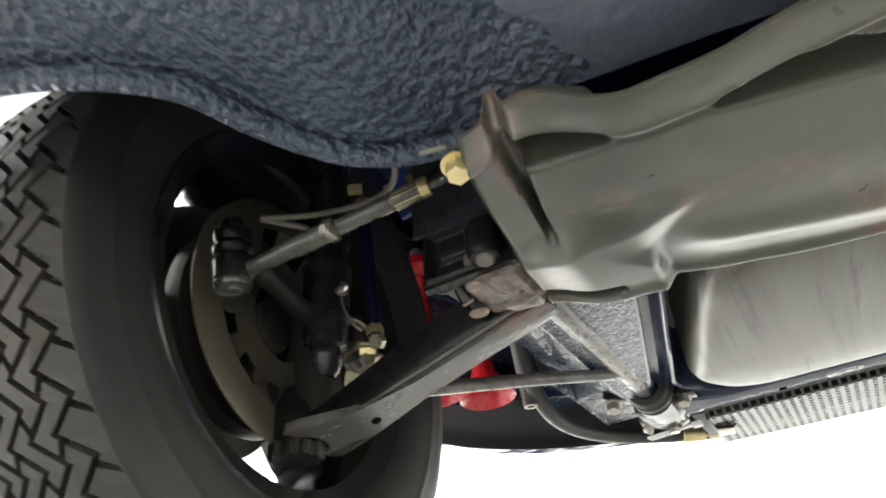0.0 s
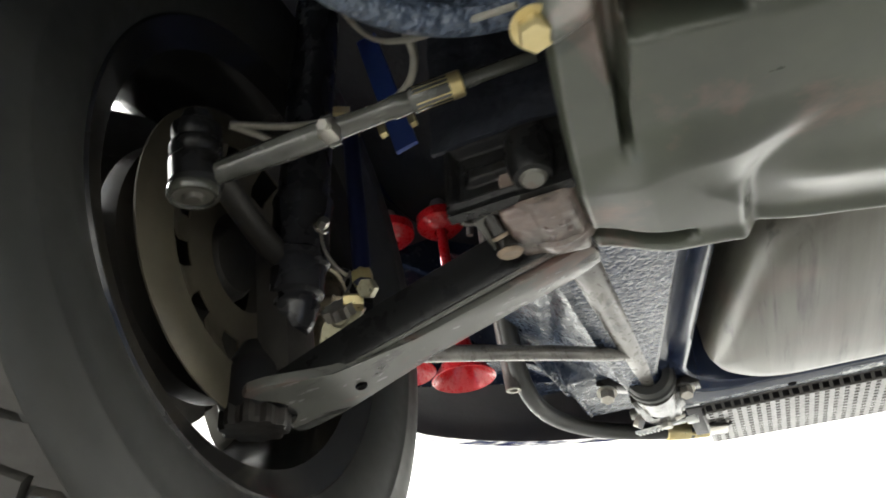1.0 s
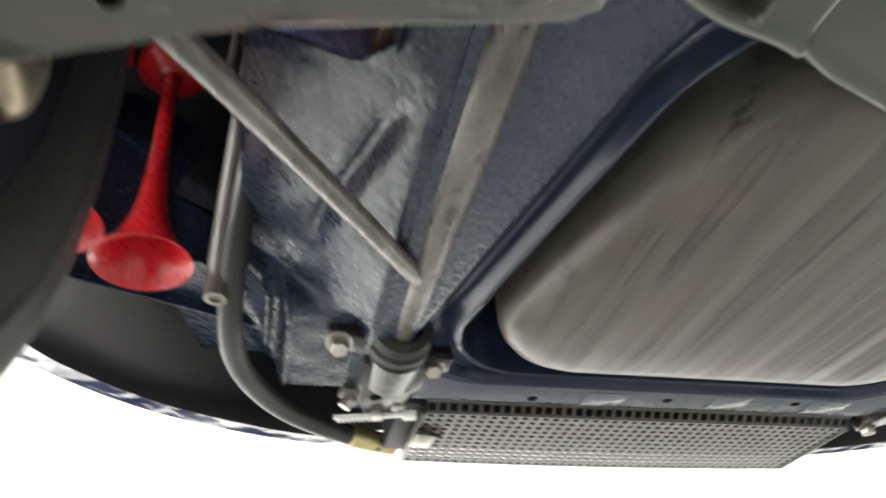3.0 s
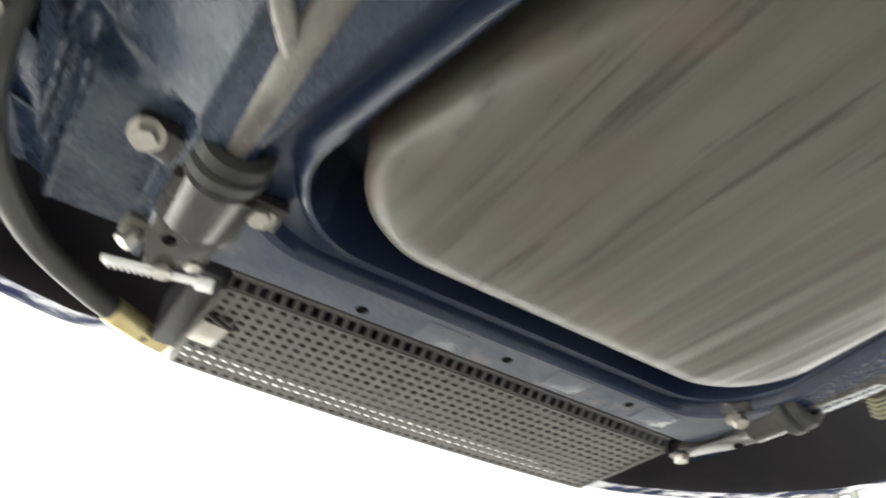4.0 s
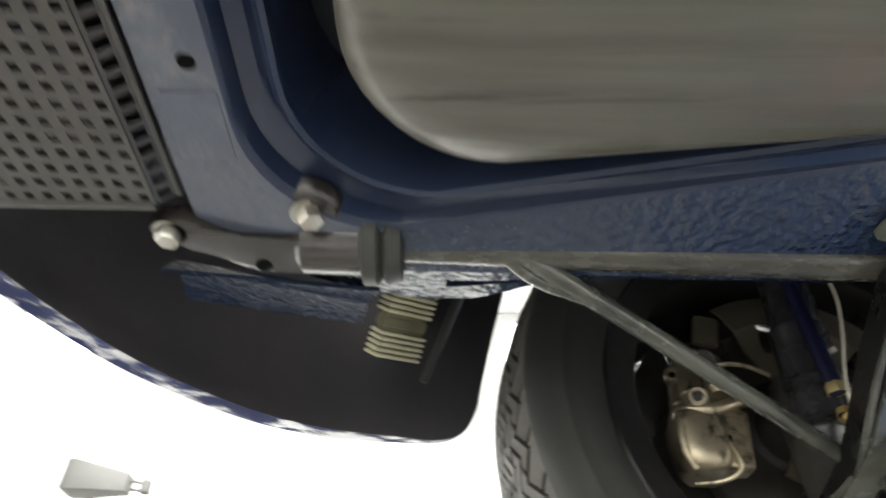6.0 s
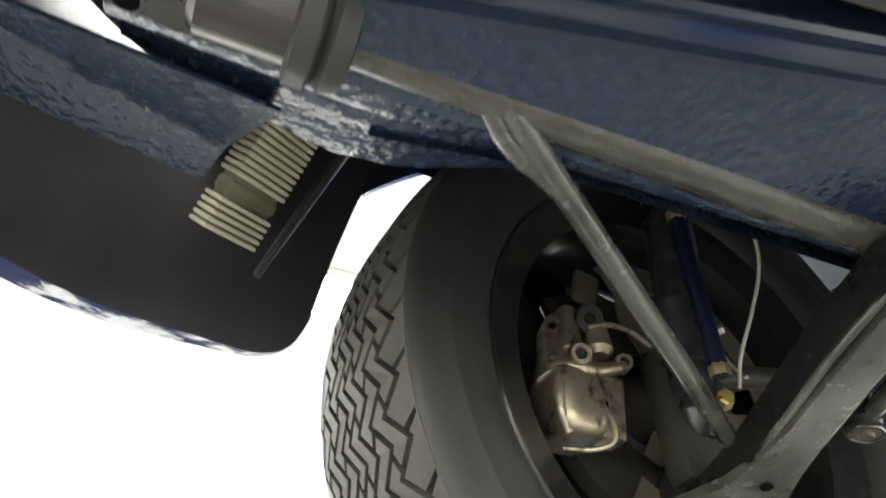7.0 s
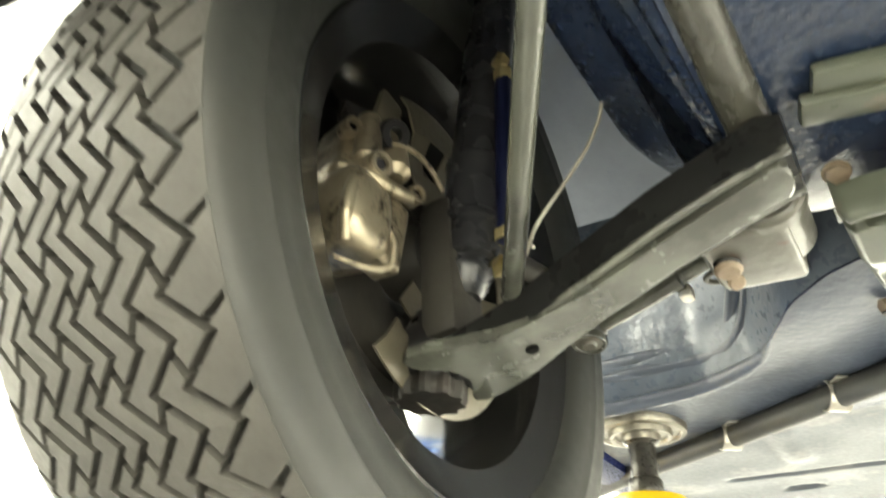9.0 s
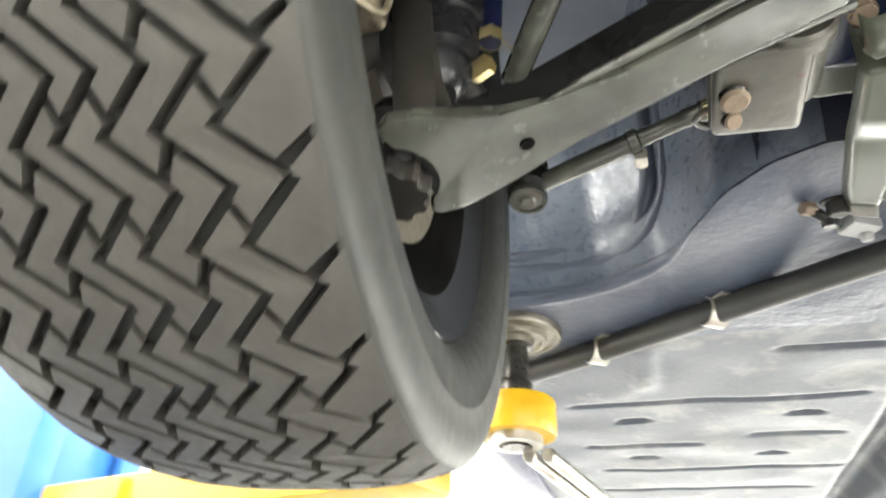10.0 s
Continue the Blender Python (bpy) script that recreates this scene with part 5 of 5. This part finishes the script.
    for v in bulge.verts:
        q = v.co.copy()
        k = (abs(q.x) ** 4.5 + abs(q.y) ** 4.5 + abs(q.z) ** 4.5) ** (1 / 4.5)
        v.co = cp(0.634 - 0.032 * q.x / k, 0.117 + 0.026 * q.y / k + 0.004 * q.z, 1.742 + 0.034 * q.z / k)
    part("piston_housing", bulge, ALLOY, cal, angle=70)
    part("housing_rim", tube(B(), [cp(0.614, 0.128, 1.772), cp(0.610, 0.138, 1.755), cp(0.612, 0.139, 1.728), cp(0.618, 0.130, 1.711)], 0.0055, 10, 6), ALLOY, cal)
    part("caliper_web", box(B(), cp(0.624, 0.084, 1.742), (0.028, 0.030, 0.066), Euler((0.1, 0, 0)).to_matrix(), 0.007, 3), ALLOY, cal)
    part("caliper_flange", tube(B(), [cp(0.628, 0.137, 1.779), cp(0.612, 0.124, 1.774), cp(0.604, 0.104, 1.770), cp(0.606, 0.084, 1.777), cp(0.610, 0.066, 1.785)], 0.0065, 10, 6), ALLOY, cal)
    for a_, b_, r_ in ((cp(0.616, 0.120, 1.786), cp(0.624, 0.116, 1.846), 0.0125), (cp(0.612, 0.092, 1.790), cp(0.620, 0.090, 1.842), 0.0150)):
        part("caliper_ridge", cyl(B(), a_, b_, r_, r_ * 0.8, 20, 0.006), ALLOY, cal)
    part("port_boss", lathe(B(), [(0.0, 0.005), (0.0055, 0.005), (0.006, 0.012), (0.0095, 0.012), (0.0115, 0.009), (0.012, 0.0)], cp(0.611, 0.1165, 1.785), (-sd, 0.28, -0.25), 22), ALLOY, cal)
    part("port_socket", lathe(B(), [(0.0, 0.0), (0.0050, 0.0), (0.0052, 0.001)], cp(0.6035, 0.1186, 1.7831), (-sd, 0.28, -0.25), 6), BLACK_IN, cal)
    for x, y, z in ((0.630, 0.131, 1.781), (0.608, 0.069, 1.786), (0.629, 0.132, 1.822)):
        b_ob = part("caliper_bolt", lathe(B(), [(0.0045, 0.002), (0.0045, 0.006), (0.0055, 0.008), (0.0080, 0.008), (0.0085, 0.006), (0.0085, -0.008)], cp(x, y, z), (-sd, 0.3, -0.1), 14), ALLOY, cal)
        part("bolt_socket", lathe(B(), [(0.0, 0.003), (0.0045, 0.003), (0.0045, 0.004)], cp(x, y, z), (-sd, 0.3, -0.1), 6), HOLE, b_ob)
    part("caliper_recess", box(B(), cp(0.610, 0.098, 1.735), (0.006, 0.012, 0.020), Euler((0.25, 0, 0)).to_matrix(), 0.003), HOLE, cal)
    part("bleed_pipe", tube(B(), [cp(0.608, 0.097, 1.738), cp(0.603, 0.092, 1.722), cp(0.606, 0.092, 1.704), cp(0.614, 0.108, 1.697), cp(0.626, 0.132, 1.698)], 0.0024, 8), ALLOY, cal)
    part("bleed_pipe", tube(B(), [cp(0.607, 0.104, 1.818), cp(0.602, 0.083, 1.823), cp(0.600, 0.060, 1.820), cp(0.602, 0.036, 1.811)], 0.0026, 8), ALLOY, cal)
    part("caliper_union", lathe(B(), [(0.006, -0.006), (0.013, -0.006), (0.0145, -0.003), (0.0145, 0.003), (0.013, 0.006), (0.006, 0.006)], cp(0.608, 0.102, 1.828), (-sd, 0.3, -0.5), 20, close=True), BLACK, cal, "black banjo union")
    part("caliper_bracket", box(B(), cp(0.650, 0.092, 1.866), (0.014, 0.070, 0.030), Euler((-0.35, 0, 0)).to_matrix(), 0.006), BRACKET, cal, "dark caliper bracket")
    part("bracket_tab", box(B(), cp(0.640, 0.078, 1.890), (0.008, 0.030, 0.042), Euler((0.2, 0, 0)).to_matrix(), 0.006), PLATE, cal)
    # flexible brake hose and its bracket
    hose_line = ([(-0.584, -0.128, 1.862), (-0.532, -0.100, 1.861), (-0.465, -0.098, 1.848), (-0.425, -0.115, 1.838), (-0.404, -0.137, 1.842), (-0.404, -0.160, 1.862), (-0.415, -0.175, 1.90)] if sd < 0 else
                 [(0.440, 0.052, 1.875), (0.452, 0.034, 1.836), (0.472, 0.018, 1.818), (0.498, 0.008, 1.798), (0.528, 0.002, 1.770), (0.540, 0.0, 1.745)])
    part("brake_hose", tube(B(), hose_line, 0.0034 if sd < 0 else 0.0017, 10), LINE, car, "thin grey brake hose")
    if sd < 0:
        part("hose_stub", cyl(B(), (sd * 0.584, -0.128, 1.862), (sd * 0.560, -0.080, 1.866), 0.004, 0.0035, 10), LINE, car)
    if sd < 0:
        part("level_wire", tube(B(), [(-0.445, -0.190, 1.875), (-0.424, -0.172, 1.842), (-0.392, -0.178, 1.815), (-0.350, -0.204, 1.778), (-0.306, -0.219, 1.755)], 0.0022, 8), LINE, car)
    if sd > 0:
        return
    lb = B()
    # notched plate that faces rearwards and down
    away = V((-0.35, 0.82, 0.46)).normalized()
    side = V((0, 0, 1)).cross(away).normalized() * -1
    rise = side.cross(away).normalized()
    if rise.z < 0:
        rise = -rise
    notched = [(-0.030, -0.030), (-0.021, -0.034), (-0.019, -0.022), (-0.012, -0.030), (-0.002, -0.032), (0.000, -0.022), (0.012, -0.026), (0.024, -0.016), (0.021, -0.009), (0.030, -0.004),
               (0.026, 0.004), (0.031, 0.012), (0.022, 0.022), (0.010, 0.026), (0.002, 0.018), (-0.008, 0.014), (-0.020, 0.004), (-0.026, -0.010)]
    layers = [[lb.verts.new(V((-0.553, 0.004, 1.721)) + side * (a_ * k_ * 0.72) + rise * (b_ * k_ * 0.8) + away * h_) for a_, b_ in notched] for h_, k_ in ((0.004, 0.94), (0.007, 1.0), (0.018, 1.0))]
    bridge(lb, layers, True, True, True)
    cyl(lb, V((-0.552, 0.000, 1.722)) + away * 0.008, V((-0.552, 0.000, 1.722)) - away * 0.004, 0.009, 0.008, 16, 0.002)
    hexbolt(lb, (sd * 0.516, -0.008, 1.737), (0, -1, -0.4), 0.009, 0.010)
    teeth = [(0.548 + (0.017 if k % 2 else 0.0135) * math.cos(k * math.tau / 20), (0.017 if k % 2 else 0.0135) * math.sin(k * math.tau / 20)) for k in range(20)]
    tr_, t0, t1 = Euler((0.9, 0, 0)).to_matrix(), B(), []
    t1 = [[t0.verts.new(V((sd * 0.548, -0.004, 1.727)) + tr_ @ V((sd * (a_ - 0.548), b_, h_))) for a_, b_ in teeth] for h_ in (-0.005, 0.005)]
    bridge(t0, t1, True, True, True)
    part("notched_washer", t0, STEEL, car, "notched bare metal washer", angle=20)
    part("link_bracket", lb, SILVER, car, "yellowed silver link bracket with notched edges", angle=25)


for sd in (-1, 1):
    wheel(sd)

# ---- front left corner: horns, pipes, hose ----


def horn(x, y, z, top):
    prof = [(0.046, 0.0), (0.0475, 0.001), (0.044, 0.006), (0.033, 0.022), (0.022, 0.045), (0.015, 0.075), (0.0115, 0.115), (0.0095, 0.16), (0.0085, top - 0.03)]
    inner = [(0.043, 0.002), (0.030, 0.022), (0.018, 0.045), (0.008, 0.09)]
    bm = lathe(B(), list(reversed(inner)) + prof, (x, y, z), (-0.06, 0.02, 1), 32)
    h = part("horn", bm, RED, car, "glossy red trumpet horn pointing down")
    part("horn_cap", lathe(B(), [(0.012, top - 0.035), (0.030, top - 0.032), (0.040, top - 0.022), (0.040, top - 0.006), (0.034, top), (0.0, top)], (x, y, z), (-0.06, 0.02, 1), 30), RED, h)
    part("horn_connector", cyl(B(), (x - 0.018, y + 0.006, z + top), (x - 0.020, y + 0.006, z + top + 0.03), 0.018, 0.013, 16, 0.003), GREY_PLASTIC, h)


part("horn_panel", sheet(B(), lambda u, v: (lerp(-0.475, -0.735, u), lerp(0.565, 0.515, u) - 0.02 * v, lerp(1.835 + 0.035 * u, 2.14, v)), 30, 20, 0.003, (0, 1, 0)), BLUE_PAN, car, "blue undersealed panel behind the horns")
horn(-0.596, 0.427, 1.820, 0.305)
horn(-0.676, 0.395, 1.835, 0.275)
part("drain_pipe", tube(B(), [(-0.525, 0.43, 1.79), (-0.526, 0.42, 1.86), (-0.522, 0.385, 2.0), (-0.521, 0.375, 2.12), (-0.530, 0.36, 2.24), (-0.535, 0.35, 2.33)], 0.011, 14), PIPE_BROWN, car, "brown-grey open-ended drain pipe")
part("pipe_mouth", lathe(B(), [(0.011, 0.0), (0.011, -0.002), (0.006, -0.002), (0.006, 0.02)], (-0.525, 0.43, 1.79), (0, 0, 1), 16), LINE, car)
part("breather_pipe", tube(B(), [(-0.546, 0.38, 2.03), (-0.540, 0.375, 2.08), (-0.541, 0.37, 2.13), (-0.553, 0.37, 2.20), (-0.551, 0.36, 2.25), (-0.540, 0.355, 2.29)], 0.0055, 10), PIPE_BROWN, car)
part("pipe_clip", box(B(), (-0.524, 0.375, 2.125), (0.034, 0.03, 0.028), bev=0.004), PIPE_BROWN, car)
oil = [(-0.475, 0.30, 2.20), (-0.495, 0.34, 2.0), (-0.508, 0.385, 1.86), (-0.512, 0.45, 1.795), (-0.502, 0.545, 1.778), (-0.455, 0.645, 1.776), (-0.385, 0.712, 1.776), (-0.32, 0.750, 1.776)]
hose = part("oil_cooler_hose", tube(B(), oil, 0.0128, 16), HOSE, car, "thick grey-black oil cooler hose")
part("hose_fitting", cyl(B(), (-0.325, 0.748, 1.776), (-0.295, 0.757, 1.776), 0.0140, 0.0140, 6), BRASS, hose, "yellow zinc hose fitting")
part("hose_fitting", cyl(B(), (-0.362, 0.728, 1.776), (-0.325, 0.748, 1.776), 0.0148, 0.0148, 18, 0.002), BRASS, hose)
def tie_strip():
    bm = box(B(), (-0.350, 0.594, 1.746), (0.088, 0.009, 0.004), Euler((0, 0, -0.19)).to_matrix(), 0.001)
    box(bm, (-0.308, 0.586, 1.745), (0.016, 0.013, 0.009), Euler((0, 0, -0.19)).to_matrix(), 0.002)
    for k in range(9):
        box(bm, (-0.388 + k * 0.0055, 0.6013 - k * 0.00105, 1.7435), (0.003, 0.011, 0.004), Euler((0, 0, -0.19)).to_matrix(), 0.0008)
    return bm


part("cable_tie", tie_strip(), WHITE_TIE, car, "white nylon cable tie with a ribbed strap")

# ribbed housing in the front right corner
UP = V((-0.607, -0.268, 0.748)).normalized()
R_DIR = V((0.64, -0.73, 0.239))
R_DIR = (R_DIR - UP * R_DIR.dot(UP)).normalized()
Y_DIR = UP.cross(R_DIR).normalized()
turn_h = Matrix((R_DIR, Y_DIR, UP)).transposed()
RIB = V((0.676, 0.452, 1.863))
housing = part("ribbed_housing", box(B(), RIB + UP * 0.092, (0.062, 0.018, 0.178), turn_h, 0.005), RIB_CORE, car, "cream ribbed plastic housing behind the bumper")
rib_me = finish(box(B(), (0, 0, 0), (0.068, 0.026, 0.0044), None, 0.0018), "rib", RIBBED)
for k in range(21):
    if k in (5, 6, 7):
        continue
    ob = new("rib", rib_me)
    ob.parent = housing
    ob.matrix_basis = Matrix.Translation(RIB + UP * (0.005 + k * 0.0068)) @ turn_h.to_4x4()
part("housing_band", box(B(), RIB + UP * 0.046, (0.063, 0.021, 0.012), turn_h, 0.002), RIB_CORE, housing)
part("housing_stay", tube(B(), [(0.695, 0.412, 1.844), (0.684, 0.388, 1.91), (0.668, 0.360, 1.985), (0.655, 0.335, 2.05)], lambda t: lerp(0.004, 0.0085, t), 10, 4), HOSE, car, "tapered grey-black stay")
for sd in (-1, 1):
    def corner(u, v, sd=sd):
        rows = (((0.395 if sd > 0 else 0.455, 0.62, 1.772 if sd > 0 else 1.815), (0.485, 0.655, 1.855), (0.558, 0.668, 1.862), (0.562, 0.670, 1.91)),
                ((0.415 if sd > 0 else 0.498, 0.44 if sd > 0 else 0.50, 1.772 if sd > 0 else 1.845), (0.548, 0.467, 1.855), (0.600, 0.480, 1.862), (0.606, 0.482, 1.91)))
        k = v * 3
        n = min(int(k), 2)
        f = k - n
        a = V(rows[0][n]).lerp(V(rows[0][n + 1]), f)
        b = V(rows[1][n]).lerp(V(rows[1][n + 1]), f)
        p = a.lerp(b, u)
        return (sd * p.x, p.y, p.z)
    part("nose_panel", sheet(B(), corner, 12, 18, 0.004), BLUE_PAN, car, "blue textured panel behind the bumper", angle=30)

# oil line along the floor with clips
ol = [(0.86, -0.83, 1.80), (0.70, -0.71, 1.795), (0.541, -0.603, 1.79), (0.388, -0.500, 1.787), (0.235, -0.40, 1.785), (0.10, -0.335, 1.79)]
line = part("oil_line", tube(B(), [(x, y, z - 0.018) for x, y, z in ol], 0.0165, 16), HOSE, car, "dark grey oil line clipped under the floor")
for x, y in ((0.541, -0.603), (0.388, -0.500)):
    d = V((0.156, 0.10, 0)).normalized()
    cb = B()
    zc = 1.772 if x > 0.5 else 1.769
    lathe(cb, [(0.0172, -0.013), (0.0190, -0.013), (0.0190, 0.013), (0.0172, 0.013)], (x, y, zc), d, 26, close=True)
    n_ = V((-d.y, d.x, 0))
    box(cb, V((x, y, zc + 0.010)) + n_ * 0.026, (0.022, 0.022, 0.003), Euler((0, 0, math.atan2(d.y, d.x))).to_matrix(), 0.001)
    box(cb, V((x, y, zc + 0.004)) - n_ * 0.024, (0.024, 0.016, 0.0025), Euler((0, 0, math.atan2(d.y, d.x))).to_matrix() @ Euler((0.5, 0, 0)).to_matrix(), 0.001)
    part("pipe_clip", cb, STEEL, line, "bright zinc pipe clip")

# ---- two-post lift ----


def lift(sd):
    px, py = 0.650, -0.545
    cx, cy = 1.74, -0.86
    lf = root("car_lift_post", (sd * cx, cy, 0), "blue two-post lift column with a yellow swing arm under the car", "car lift", "lift posts")
    part("base_plate", box(B(), (sd * cx, cy, 0.015), (0.5, 0.6, 0.03), bev=0.006), LIFT_BLUE, lf)
    col = B()
    section = [(0.13, -0.16), (0.13, 0.16), (-0.13, 0.16), (-0.13, 0.09), (-0.11, 0.09), (-0.11, 0.14), (0.11, 0.14), (0.11, -0.14), (-0.11, -0.14), (-0.11, -0.09), (-0.13, -0.09), (-0.13, -0.16)]
    prism(col, [(sd * (cx + dx), cy + dy) for dx, dy in section], 0.03, 3.22, 0.004)
    part("column", col, LIFT_BLUE, lf, "blue painted steel column")
    part("carriage", box(B(), (sd * cx, cy, 1.55), (0.2, 0.26, 0.7), bev=0.01), LIFT_BLUE, lf)
    arm_b = B()
    a, b = V((sd * (cx - 0.16), cy + 0.05, 1.58)), V((sd * px, py, 1.650))
    d = b - a
    ang = math.atan2(d.y, d.x)
    box(arm_b, a + d * 0.42, (d.length * 0.9, 0.10, 0.07), Euler((0, 0, ang)).to_matrix(), 0.008)
    box(arm_b, a + d * 0.12, (0.24, 0.13, 0.10), Euler((0, 0, ang)).to_matrix(), 0.01)
    ring_ = lathe(B(), [(0.024, -0.016), (0.052, -0.016), (0.054, -0.012), (0.054, 0.028), (0.052, 0.032), (0.024, 0.032)], b, (0, 0, 1), 28, close=True)
    arm_o = part("swing_arm", arm_b, YELLOW, lf, "yellow painted swing arm")
    part("arm_eye", ring_, YELLOW, arm_o)
    part("eye_bush", lathe(B(), [(0.022, -0.028), (0.036, -0.028), (0.036, 0.0), (0.022, 0.0)], b, (0, 0, 1), 26, close=True), STEEL, arm_o, "bare steel bush")
    for off in (0.0, 0.026):
        part("extension_bar", cyl(B(), (sd * (px - 0.012 - off), py - 0.030, 1.618), (sd * (px - 0.075 - off), py - 0.30, 1.606), 0.010, 0.010, 16, 0.002), STEEL, arm_o, "round bare steel bar")
    sc = B()
    lathe(sc, [(0.0, -0.03), (0.018, -0.03), (0.018, 0.034), (0.0225, 0.036), (0.0235, 0.040), (0.0235, 0.056), (0.0215, 0.060), (0.0185, 0.062), (0.0185, 0.108), (0.026, 0.112)], b, (0, 0, 1), 28)
    pad = part("pad_screw", sc, SCREW, lf, "dark oily steel pad screw with a collar")
    part("pad_disc", lathe(B(), [(0.0, 0.112), (0.026, 0.112), (0.028, 0.121), (0.037, 0.122), (0.039, 0.118), (0.044, 0.118), (0.046, 0.126), (0.056, 0.127), (0.058, 0.123), (0.064, 0.124), (0.066, 0.128), (0.066, 0.140), (0.060, 0.142), (0.0, 0.142)], b, (0, 0, 1), 36), PAD_STEEL, pad, "round bare steel lifting pad")
    part("pad_rubber", lathe(B(), [(0.0, 0.142), (0.064, 0.142), (0.066, 0.146), (0.066, 0.156), (0.0, 0.158)], b, (0, 0, 1), 36), RUBBER, pad, "black rubber pad")


for sd in (-1, 1):
    lift(sd)

# small fittings beside the right footwell
brk = B()
box(brk, (0.251, -0.334, 1.774), (0.034, 0.026, 0.014), Euler((0, 0, 0.5)).to_matrix(), 0.003)
cyl(brk, (0.245, -0.341, 1.768), (0.244, -0.343, 1.760), 0.007, 0.006, 12, 0.001)
part("pipe_bracket", brk, GREY_PLASTIC, car, "grey pipe bracket under the footwell")
ft = part("brake_pipe_union", tube(B(), [(0.305, -0.288, 1.772), (0.290, -0.298, 1.766), (0.279, -0.312, 1.768), (0.272, -0.330, 1.776)], 0.0058, 10), BLACK, car, "black pipe union with a brass end")
part("union_nut", hexbolt(B(), (0.300, -0.291, 1.772), (0.8, 0.5, -0.1), 0.0075, 0.013), RUSTY_NUT, ft)
part("union_nut", hexbolt(B(), (0.286, -0.300, 1.764), (0.0, -0.2, -1), 0.0075, 0.008), BLACK, ft)

# grey unit high on the wall
unit = root("wall_mounted_unit", (5.6, 3.0, 3.4), "grey tapered unit on a wall bracket with a hanging cable", "wall unit")
un = B()
rings = [[un.verts.new((5.30 + dx * w, y, lerp(z0, z1, h))) for dx, h in ((-1, 0), (1, 0), (1, 1), (-1, 1))] for y, w, z0, z1 in ((3.36, 0.10, 3.40, 3.63), (3.30, 0.12, 3.39, 3.63), (2.84, 0.06, 3.40, 3.54))]
bridge(un, rings, True, True, True)
bmesh.ops.bevel(un, geom=list(un.edges), offset=0.012, segments=2, affect="EDGES", profile=0.6)
part("body", un, DEVICE, unit)
for z in (3.43, 3.49):
    part("prong", box(B(), (5.30, 2.80, z), (0.03, 0.10, 0.014), bev=0.003), DEVICE, unit)
part("end_cap", box(B(), (5.30, 2.72, 3.455), (0.09, 0.08, 0.10), bev=0.012), DEVICE, unit)
part("wall_bracket", box(B(), (5.48, 3.25, 3.46), (0.26, 0.05, 0.05), bev=0.006), BLACK, unit)
part("cable", tube(B(), [(5.30, 2.72, 3.40), (5.32, 2.78, 3.30), (5.38, 2.85, 3.15), (5.5, 2.9, 2.9), (5.59, 2.9, 2.6)], 0.012, 8), RUBBER, unit)

# pale fittings high on the east wall and the ceiling
ac = root("air_unit", (5.6, -1.72, 4.05), "white wall-mounted air unit with two dark outlet slots", "air unit")
part("housing", box(B(), (5.50, -1.72, 4.03), (0.20, 0.66, 0.40), bev=0.05, seg=4), WHITE_TIE, ac)
for z in (4.17, 4.10):
    part("outlet_slot", box(B(), (5.398, -1.70, z), (0.006, 0.40, 0.022), bev=0.002), BLACK_IN, ac)
sh = root("wall_shelf", (5.6, -1.42, 3.0), "small white wall shelf on a slanted side panel", "shelf")
part("side_panel", prism(B(), [(5.595, -1.10), (5.595, -1.62), (5.40, -1.62)], 3.02, 3.05, 0.004), WHITE_TIE, sh)
part("board", box(B(), (5.50, -1.36, 3.06), (0.19, 0.52, 0.02), Euler((0.5, 0, 0)).to_matrix(), 0.004), WHITE_TIE, sh)
part("edge_slot", box(B(), (5.40, -1.12, 2.95), (0.02, 0.16, 0.014), bev=0.002), BLACK_IN, sh)
hk = root("wall_hook", (5.6, -1.36, 3.27), "small dark metal wall hook", "hook")
part("peg", tube(B(), [(5.595, -1.36, 3.28), (5.56, -1.36, 3.26), (5.545, -1.38, 3.23), (5.55, -1.41, 3.25)], 0.011, 8), BLACK, hk)
cd = root("wall_conduit", (5.6, -2.1, 2.95), "thin pale grey conduit along the wall", "conduit")
part("pipe", tube(B(), [(5.575, -1.72, 2.86), (5.575, -2.2, 3.02), (5.575, -3.2, 3.3)], 0.02, 10), STEEL, cd)
cb = root("ceiling_bracket", (2.68, -0.63, 4.3), "dark ceiling bracket with a looped grey cable", "bracket")
part("bar", box(B(), (2.68, -0.63, 4.262), (0.13, 0.022, 0.02), Euler((0, 0, 0.6)).to_matrix(), 0.003), DEVICE, cb)
part("stem", box(B(), (2.70, -0.60, 4.283), (0.03, 0.03, 0.036), bev=0.003), WHITE_TIE, cb)
part("cable", tube(B(), [(2.62, -0.67, 4.262), (2.64, -0.75, 4.23), (2.70, -0.78, 4.21), (2.76, -0.72, 4.23), (2.74, -0.60, 4.265)], 0.006, 8), HOSE, cb)
